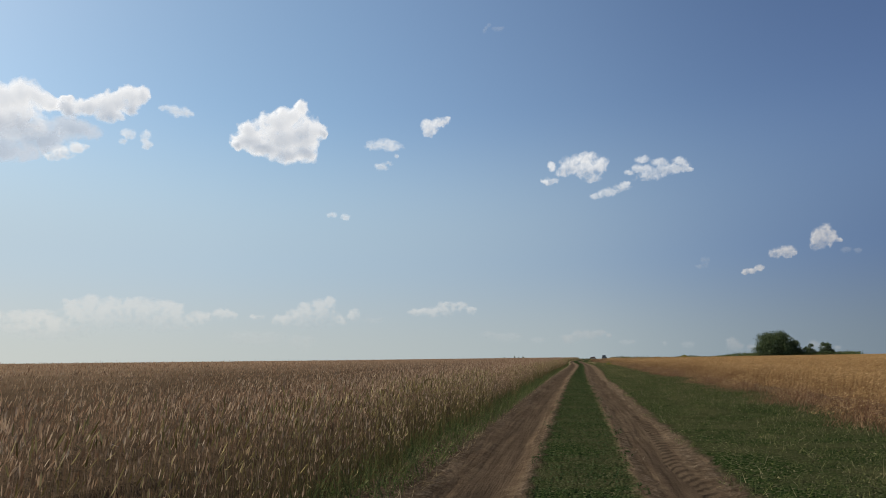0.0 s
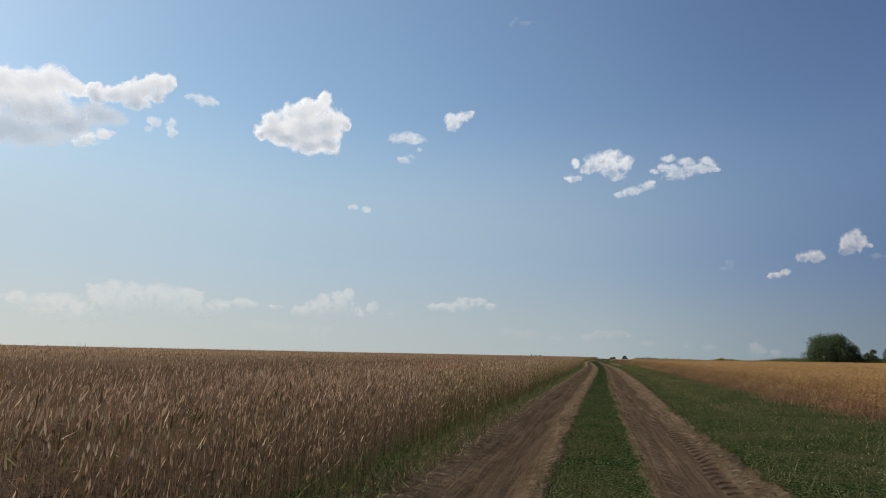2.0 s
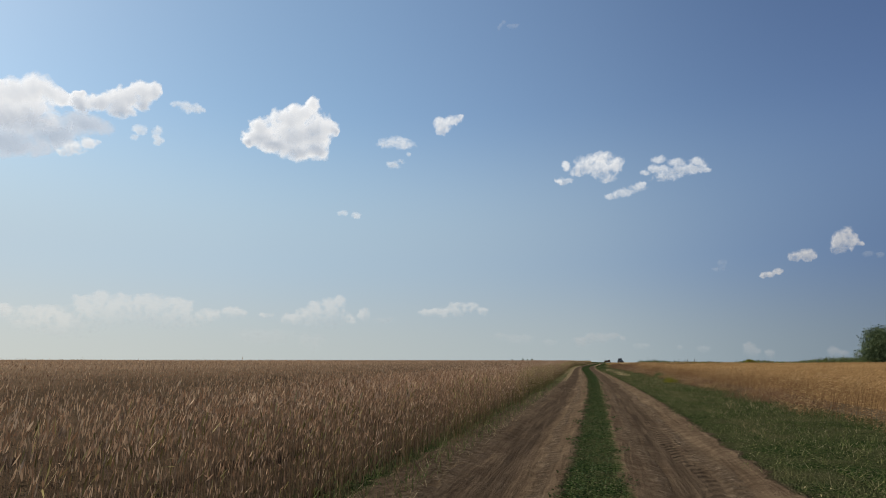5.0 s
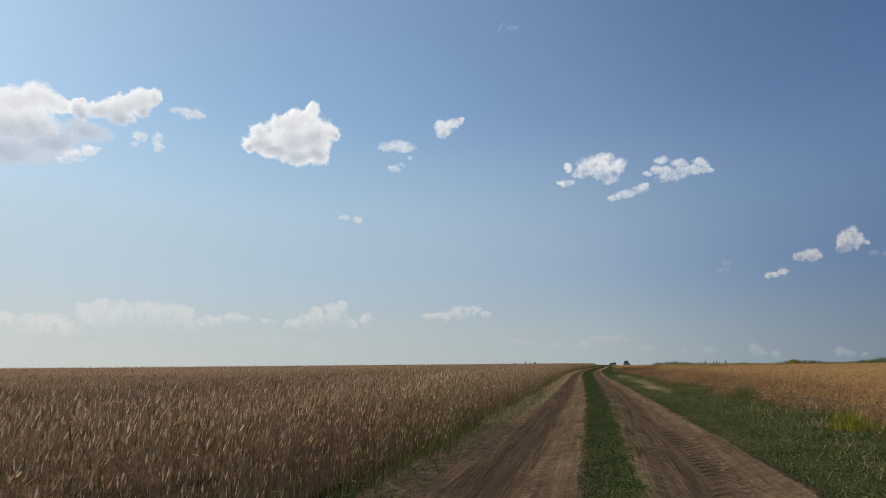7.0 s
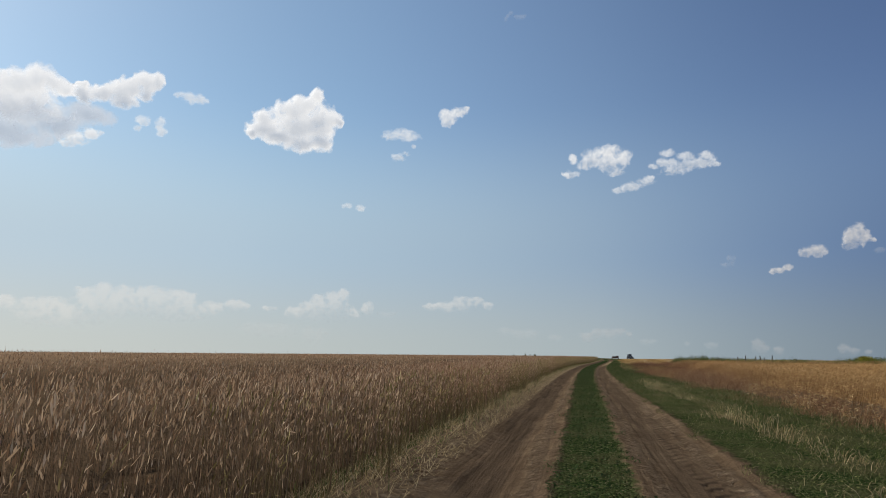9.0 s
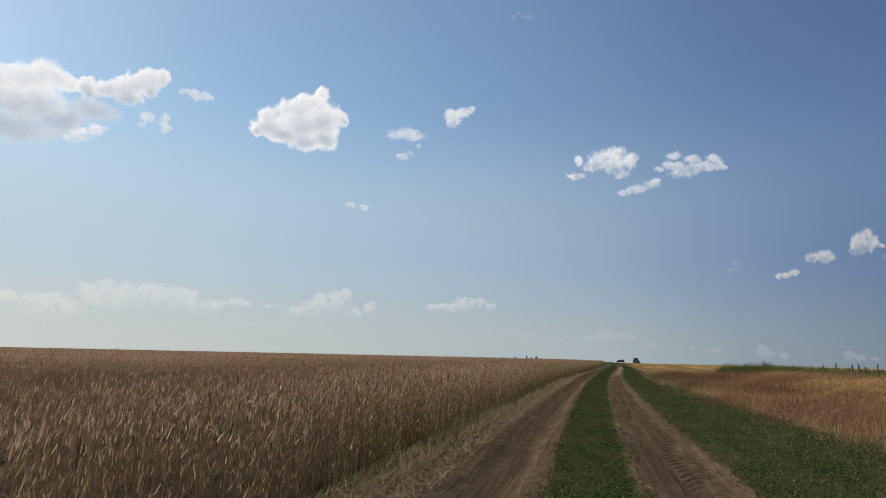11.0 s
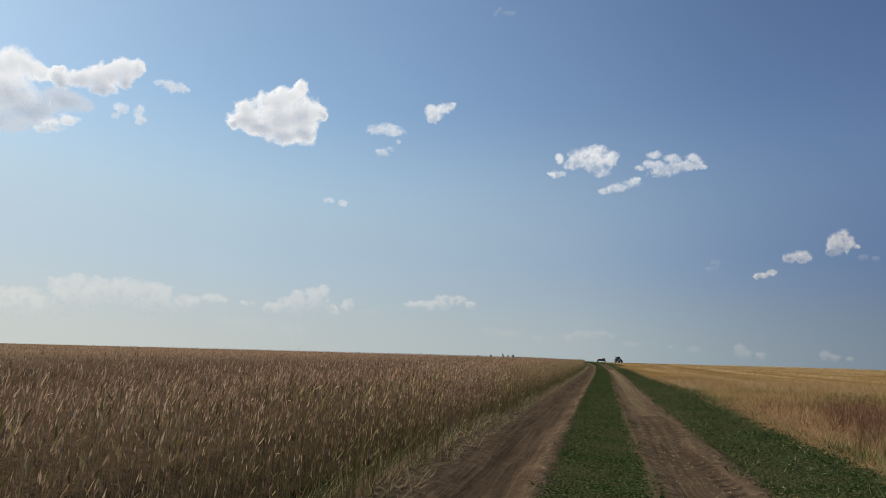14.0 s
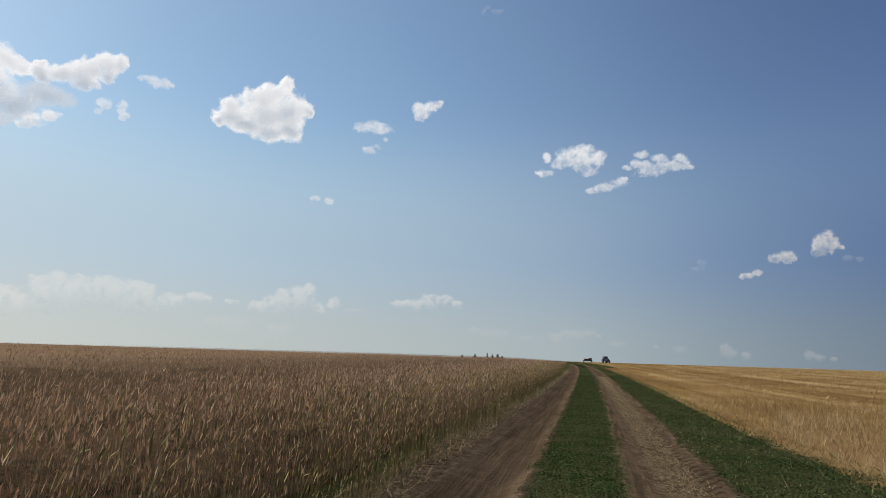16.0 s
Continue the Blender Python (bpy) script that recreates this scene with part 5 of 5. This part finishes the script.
def build_implement(x, y, turn):
    root = tagged(new("seed_drill"), "red farm implement with hoppers and two wheels on stubble", "farm implement")
    root.matrix_world = pose(x, y, float(lie(x, y)), 0, 0, turn) @ Matrix.Scale(0.95, 4)
    block("frame", (-2.2, 2.2, -0.5, 0.3, 0.75, 1.0), M_RED, root)
    block("drawbar", (-0.09, 0.09, 0.3, 2.6, 0.7, 0.86), M_STEEL, root)
    block("hopper", (-2.0, 0.3, -0.75, 0.25, 1.0, 2.0), M_RED, root, "red tapered hopper", 1.12, 0.05)
    block("hopper", (0.7, 2.1, -0.75, 0.25, 1.0, 2.35), M_RED, root, "red tapered hopper", 1.08, 0.05)
    for k in range(6):
        u = -2.0 + 0.8 * k
        block("tine", (u - 0.04, u + 0.04, -0.95, -0.8, 0.0, 1.1), M_STEEL, root, "", 1.0, 0.012)
        block("tine_arm", (u - 0.035, u + 0.035, -0.86, -0.4, 0.95, 1.05), M_STEEL, root, "", 1.0, 0.01)
    for s in (-1, 1):
        wheel(root, s * 2.35, -0.1, 0.62, 0.36)
    return root


build_tractor(19.0, 590.0, 205)
build_implement(9.5, 588.0, 20)


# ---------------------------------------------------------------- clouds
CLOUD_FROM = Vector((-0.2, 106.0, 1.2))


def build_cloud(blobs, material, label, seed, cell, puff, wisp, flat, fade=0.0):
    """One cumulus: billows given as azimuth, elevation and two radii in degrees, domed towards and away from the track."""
    b = np.array(blobs)
    size = float(np.median(b[:, 3]))
    pad = 0.5 + 0.5 * size
    a0, a1 = (b[:, 0] - b[:, 2]).min() - pad, (b[:, 0] + b[:, 2]).max() + pad
    e0, e1 = (b[:, 1] - b[:, 3]).min() - pad - (1.5 * b[:, 3].max() if flat else 0.0), (b[:, 1] + b[:, 3]).max() + pad
    na, ne = int((a1 - a0) / cell) + 2, int((e1 - e0) / cell) + 2
    A, E_ = np.meshgrid(np.linspace(a0, a1, na), np.linspace(e0, e1, ne), indexing="ij")
    g = 0.85 / max(size, 0.4)
    wa = sum(lattice_noise(A * g * f, E_ * g * f, seed + 40 + k) * w for k, (f, w) in enumerate(((0.7, 0.30), (1.6, 0.16), (3.6, 0.09)))) * size
    we = sum(lattice_noise(A * g * f, E_ * g * f, seed + 60 + k) * w for k, (f, w) in enumerate(((0.7, 0.24), (1.6, 0.14), (3.6, 0.08)))) * size
    # cauliflower relief: rounded bumps with creases between them, at falling sizes
    relief = sum((0.42 - np.abs(lattice_noise((A + wa) * g * f, (E_ + we) * g * f, seed + 80 + k))) * w for k, (f, w) in enumerate(((0.8, 1.0), (1.7, 0.6), (3.5, 0.34), (6.0, 0.12))))
    shred = sum(lattice_noise((A + 2.2 * wa) * g * f * 0.8, (E_ + 2.2 * we) * g * f, seed + 20 + k) * w for k, (f, w) in enumerate(((0.9, 0.6), (2.0, 0.42), (4.3, 0.26))))
    dome = np.full(A.shape, -4.0)
    for ca, ce, ra, re in blobs:
        up = (E_ + we - ce) / re
        if flat:
            up = np.where(up < 0, up / 2.2, up)
        d = 1 - ((A + wa - ca) / ra) ** 2 - up ** 2
        dome = np.logaddexp(dome * 4, np.maximum(d, -4) * 4) / 4
    top = np.where(dome > 0, E_, -99).max(axis=1, keepdims=True)
    foot = np.where(dome > 0, E_, 99).min(axis=1, keepdims=True)
    lift = np.clip((E_ - foot) / np.maximum(top - foot, 0.3), 0, 1)
    F = dome + puff * relief * np.clip(0.35 + lift, 0, 1) + wisp * shred * (1.25 - 0.6 * lift) + (0.06 if wisp > 0.5 else -0.08)
    F = F - fade * (1 - lift) ** 2
    if flat:
        F = np.minimum(F, 1.0) - 0.8 * (1 - lift) ** 1.4
    # painted shade: grey where the dome is high and the billows sink, and towards the foot
    grey_shade = np.clip(1.1 * dome - 0.38 - 0.15 * relief, 0, 1) * np.clip(1.25 - 1.05 * lift, 0, 1) if not flat else np.clip(1.15 - 1.25 * lift - 0.5 * relief, 0, 1)
    bulge_d = np.sqrt(np.clip(dome, 0, 2.0)) + 0.16 * puff * relief * np.clip(dome + 0.3, 0, 1)
    keep = F > -0.35
    cellk = keep[:-1, :-1] | keep[1:, :-1] | keep[:-1, 1:] | keep[1:, 1:]
    use = np.zeros_like(keep)
    for di in (0, 1):
        for dj in (0, 1):
            use[di:na - 1 + di, dj:ne - 1 + dj] |= cellk
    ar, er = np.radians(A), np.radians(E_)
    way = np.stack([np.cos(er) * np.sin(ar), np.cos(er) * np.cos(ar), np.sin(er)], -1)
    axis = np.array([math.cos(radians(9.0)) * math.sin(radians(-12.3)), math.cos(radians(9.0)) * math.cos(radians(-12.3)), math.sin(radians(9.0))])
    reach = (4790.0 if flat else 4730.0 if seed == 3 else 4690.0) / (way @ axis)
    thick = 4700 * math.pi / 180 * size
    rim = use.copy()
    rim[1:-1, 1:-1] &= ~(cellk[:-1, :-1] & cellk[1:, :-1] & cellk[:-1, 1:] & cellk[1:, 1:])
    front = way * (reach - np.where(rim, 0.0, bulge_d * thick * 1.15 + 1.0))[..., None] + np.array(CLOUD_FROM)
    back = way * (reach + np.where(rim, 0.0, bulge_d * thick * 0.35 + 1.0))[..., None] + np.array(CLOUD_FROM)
    # each billow that hangs by itself is one closed body
    label_of = np.zeros(cellk.shape, int)
    bodies = 0
    for i0, j0 in np.argwhere(cellk):
        if label_of[i0, j0]:
            continue
        bodies += 1
        label_of[i0, j0] = bodies
        todo = [(i0, j0)]
        while todo:
            i, j = todo.pop()
            for p, q in ((i + 1, j), (i - 1, j), (i, j + 1), (i, j - 1)):
                if 0 <= p < cellk.shape[0] and 0 <= q < cellk.shape[1] and cellk[p, q] and not label_of[p, q]:
                    label_of[p, q] = bodies
                    todo.append((p, q))
    sizes = np.bincount(label_of.ravel(), minlength=bodies + 1)
    sizes[0] = 0
    root = None
    for body in np.argsort(-sizes):
        if sizes[body] < 6 or np.where(label_of == body, F[:-1, :-1], -1).max() < 0.05:
            continue
        ii, jj = np.nonzero(label_of == body)
        mine = np.zeros_like(use)
        for di in (0, 1):
            for dj in (0, 1):
                mine[ii + di, jj + dj] = True
        deep = mine & ~rim
        near, far = np.full(A.shape, -1), np.full(A.shape, -1)
        near[mine] = np.arange(mine.sum())
        far[mine] = near[mine]
        far[deep] = mine.sum() + np.arange(deep.sum())
        quads = [np.stack([t[ii, jj], t[ii + 1, jj], t[ii + 1, jj + 1], t[ii, jj + 1]], 1) for t in (near, far)]
        open_ = deep[ii, jj] | deep[ii + 1, jj] | deep[ii + 1, jj + 1] | deep[ii, jj + 1]
        ob = bulk("cloud" if root is None else "cloud_scrap", np.concatenate([front[mine], back[deep]]), None, material, ("depth", np.concatenate([F[mine], F[deep]])),
                  quads=np.concatenate([quads[0], quads[1][open_][:, ::-1]]), smooth=True)
        ob.data.attributes.new("grey_shade", "FLOAT", "POINT").data.foreach_set("value", np.concatenate([grey_shade[mine], grey_shade[deep]]).astype(np.float32))
        if root is None:
            root = ob
        else:
            ob.parent = root
    return tagged(root, label, "cloud", group="clouds in the sky")


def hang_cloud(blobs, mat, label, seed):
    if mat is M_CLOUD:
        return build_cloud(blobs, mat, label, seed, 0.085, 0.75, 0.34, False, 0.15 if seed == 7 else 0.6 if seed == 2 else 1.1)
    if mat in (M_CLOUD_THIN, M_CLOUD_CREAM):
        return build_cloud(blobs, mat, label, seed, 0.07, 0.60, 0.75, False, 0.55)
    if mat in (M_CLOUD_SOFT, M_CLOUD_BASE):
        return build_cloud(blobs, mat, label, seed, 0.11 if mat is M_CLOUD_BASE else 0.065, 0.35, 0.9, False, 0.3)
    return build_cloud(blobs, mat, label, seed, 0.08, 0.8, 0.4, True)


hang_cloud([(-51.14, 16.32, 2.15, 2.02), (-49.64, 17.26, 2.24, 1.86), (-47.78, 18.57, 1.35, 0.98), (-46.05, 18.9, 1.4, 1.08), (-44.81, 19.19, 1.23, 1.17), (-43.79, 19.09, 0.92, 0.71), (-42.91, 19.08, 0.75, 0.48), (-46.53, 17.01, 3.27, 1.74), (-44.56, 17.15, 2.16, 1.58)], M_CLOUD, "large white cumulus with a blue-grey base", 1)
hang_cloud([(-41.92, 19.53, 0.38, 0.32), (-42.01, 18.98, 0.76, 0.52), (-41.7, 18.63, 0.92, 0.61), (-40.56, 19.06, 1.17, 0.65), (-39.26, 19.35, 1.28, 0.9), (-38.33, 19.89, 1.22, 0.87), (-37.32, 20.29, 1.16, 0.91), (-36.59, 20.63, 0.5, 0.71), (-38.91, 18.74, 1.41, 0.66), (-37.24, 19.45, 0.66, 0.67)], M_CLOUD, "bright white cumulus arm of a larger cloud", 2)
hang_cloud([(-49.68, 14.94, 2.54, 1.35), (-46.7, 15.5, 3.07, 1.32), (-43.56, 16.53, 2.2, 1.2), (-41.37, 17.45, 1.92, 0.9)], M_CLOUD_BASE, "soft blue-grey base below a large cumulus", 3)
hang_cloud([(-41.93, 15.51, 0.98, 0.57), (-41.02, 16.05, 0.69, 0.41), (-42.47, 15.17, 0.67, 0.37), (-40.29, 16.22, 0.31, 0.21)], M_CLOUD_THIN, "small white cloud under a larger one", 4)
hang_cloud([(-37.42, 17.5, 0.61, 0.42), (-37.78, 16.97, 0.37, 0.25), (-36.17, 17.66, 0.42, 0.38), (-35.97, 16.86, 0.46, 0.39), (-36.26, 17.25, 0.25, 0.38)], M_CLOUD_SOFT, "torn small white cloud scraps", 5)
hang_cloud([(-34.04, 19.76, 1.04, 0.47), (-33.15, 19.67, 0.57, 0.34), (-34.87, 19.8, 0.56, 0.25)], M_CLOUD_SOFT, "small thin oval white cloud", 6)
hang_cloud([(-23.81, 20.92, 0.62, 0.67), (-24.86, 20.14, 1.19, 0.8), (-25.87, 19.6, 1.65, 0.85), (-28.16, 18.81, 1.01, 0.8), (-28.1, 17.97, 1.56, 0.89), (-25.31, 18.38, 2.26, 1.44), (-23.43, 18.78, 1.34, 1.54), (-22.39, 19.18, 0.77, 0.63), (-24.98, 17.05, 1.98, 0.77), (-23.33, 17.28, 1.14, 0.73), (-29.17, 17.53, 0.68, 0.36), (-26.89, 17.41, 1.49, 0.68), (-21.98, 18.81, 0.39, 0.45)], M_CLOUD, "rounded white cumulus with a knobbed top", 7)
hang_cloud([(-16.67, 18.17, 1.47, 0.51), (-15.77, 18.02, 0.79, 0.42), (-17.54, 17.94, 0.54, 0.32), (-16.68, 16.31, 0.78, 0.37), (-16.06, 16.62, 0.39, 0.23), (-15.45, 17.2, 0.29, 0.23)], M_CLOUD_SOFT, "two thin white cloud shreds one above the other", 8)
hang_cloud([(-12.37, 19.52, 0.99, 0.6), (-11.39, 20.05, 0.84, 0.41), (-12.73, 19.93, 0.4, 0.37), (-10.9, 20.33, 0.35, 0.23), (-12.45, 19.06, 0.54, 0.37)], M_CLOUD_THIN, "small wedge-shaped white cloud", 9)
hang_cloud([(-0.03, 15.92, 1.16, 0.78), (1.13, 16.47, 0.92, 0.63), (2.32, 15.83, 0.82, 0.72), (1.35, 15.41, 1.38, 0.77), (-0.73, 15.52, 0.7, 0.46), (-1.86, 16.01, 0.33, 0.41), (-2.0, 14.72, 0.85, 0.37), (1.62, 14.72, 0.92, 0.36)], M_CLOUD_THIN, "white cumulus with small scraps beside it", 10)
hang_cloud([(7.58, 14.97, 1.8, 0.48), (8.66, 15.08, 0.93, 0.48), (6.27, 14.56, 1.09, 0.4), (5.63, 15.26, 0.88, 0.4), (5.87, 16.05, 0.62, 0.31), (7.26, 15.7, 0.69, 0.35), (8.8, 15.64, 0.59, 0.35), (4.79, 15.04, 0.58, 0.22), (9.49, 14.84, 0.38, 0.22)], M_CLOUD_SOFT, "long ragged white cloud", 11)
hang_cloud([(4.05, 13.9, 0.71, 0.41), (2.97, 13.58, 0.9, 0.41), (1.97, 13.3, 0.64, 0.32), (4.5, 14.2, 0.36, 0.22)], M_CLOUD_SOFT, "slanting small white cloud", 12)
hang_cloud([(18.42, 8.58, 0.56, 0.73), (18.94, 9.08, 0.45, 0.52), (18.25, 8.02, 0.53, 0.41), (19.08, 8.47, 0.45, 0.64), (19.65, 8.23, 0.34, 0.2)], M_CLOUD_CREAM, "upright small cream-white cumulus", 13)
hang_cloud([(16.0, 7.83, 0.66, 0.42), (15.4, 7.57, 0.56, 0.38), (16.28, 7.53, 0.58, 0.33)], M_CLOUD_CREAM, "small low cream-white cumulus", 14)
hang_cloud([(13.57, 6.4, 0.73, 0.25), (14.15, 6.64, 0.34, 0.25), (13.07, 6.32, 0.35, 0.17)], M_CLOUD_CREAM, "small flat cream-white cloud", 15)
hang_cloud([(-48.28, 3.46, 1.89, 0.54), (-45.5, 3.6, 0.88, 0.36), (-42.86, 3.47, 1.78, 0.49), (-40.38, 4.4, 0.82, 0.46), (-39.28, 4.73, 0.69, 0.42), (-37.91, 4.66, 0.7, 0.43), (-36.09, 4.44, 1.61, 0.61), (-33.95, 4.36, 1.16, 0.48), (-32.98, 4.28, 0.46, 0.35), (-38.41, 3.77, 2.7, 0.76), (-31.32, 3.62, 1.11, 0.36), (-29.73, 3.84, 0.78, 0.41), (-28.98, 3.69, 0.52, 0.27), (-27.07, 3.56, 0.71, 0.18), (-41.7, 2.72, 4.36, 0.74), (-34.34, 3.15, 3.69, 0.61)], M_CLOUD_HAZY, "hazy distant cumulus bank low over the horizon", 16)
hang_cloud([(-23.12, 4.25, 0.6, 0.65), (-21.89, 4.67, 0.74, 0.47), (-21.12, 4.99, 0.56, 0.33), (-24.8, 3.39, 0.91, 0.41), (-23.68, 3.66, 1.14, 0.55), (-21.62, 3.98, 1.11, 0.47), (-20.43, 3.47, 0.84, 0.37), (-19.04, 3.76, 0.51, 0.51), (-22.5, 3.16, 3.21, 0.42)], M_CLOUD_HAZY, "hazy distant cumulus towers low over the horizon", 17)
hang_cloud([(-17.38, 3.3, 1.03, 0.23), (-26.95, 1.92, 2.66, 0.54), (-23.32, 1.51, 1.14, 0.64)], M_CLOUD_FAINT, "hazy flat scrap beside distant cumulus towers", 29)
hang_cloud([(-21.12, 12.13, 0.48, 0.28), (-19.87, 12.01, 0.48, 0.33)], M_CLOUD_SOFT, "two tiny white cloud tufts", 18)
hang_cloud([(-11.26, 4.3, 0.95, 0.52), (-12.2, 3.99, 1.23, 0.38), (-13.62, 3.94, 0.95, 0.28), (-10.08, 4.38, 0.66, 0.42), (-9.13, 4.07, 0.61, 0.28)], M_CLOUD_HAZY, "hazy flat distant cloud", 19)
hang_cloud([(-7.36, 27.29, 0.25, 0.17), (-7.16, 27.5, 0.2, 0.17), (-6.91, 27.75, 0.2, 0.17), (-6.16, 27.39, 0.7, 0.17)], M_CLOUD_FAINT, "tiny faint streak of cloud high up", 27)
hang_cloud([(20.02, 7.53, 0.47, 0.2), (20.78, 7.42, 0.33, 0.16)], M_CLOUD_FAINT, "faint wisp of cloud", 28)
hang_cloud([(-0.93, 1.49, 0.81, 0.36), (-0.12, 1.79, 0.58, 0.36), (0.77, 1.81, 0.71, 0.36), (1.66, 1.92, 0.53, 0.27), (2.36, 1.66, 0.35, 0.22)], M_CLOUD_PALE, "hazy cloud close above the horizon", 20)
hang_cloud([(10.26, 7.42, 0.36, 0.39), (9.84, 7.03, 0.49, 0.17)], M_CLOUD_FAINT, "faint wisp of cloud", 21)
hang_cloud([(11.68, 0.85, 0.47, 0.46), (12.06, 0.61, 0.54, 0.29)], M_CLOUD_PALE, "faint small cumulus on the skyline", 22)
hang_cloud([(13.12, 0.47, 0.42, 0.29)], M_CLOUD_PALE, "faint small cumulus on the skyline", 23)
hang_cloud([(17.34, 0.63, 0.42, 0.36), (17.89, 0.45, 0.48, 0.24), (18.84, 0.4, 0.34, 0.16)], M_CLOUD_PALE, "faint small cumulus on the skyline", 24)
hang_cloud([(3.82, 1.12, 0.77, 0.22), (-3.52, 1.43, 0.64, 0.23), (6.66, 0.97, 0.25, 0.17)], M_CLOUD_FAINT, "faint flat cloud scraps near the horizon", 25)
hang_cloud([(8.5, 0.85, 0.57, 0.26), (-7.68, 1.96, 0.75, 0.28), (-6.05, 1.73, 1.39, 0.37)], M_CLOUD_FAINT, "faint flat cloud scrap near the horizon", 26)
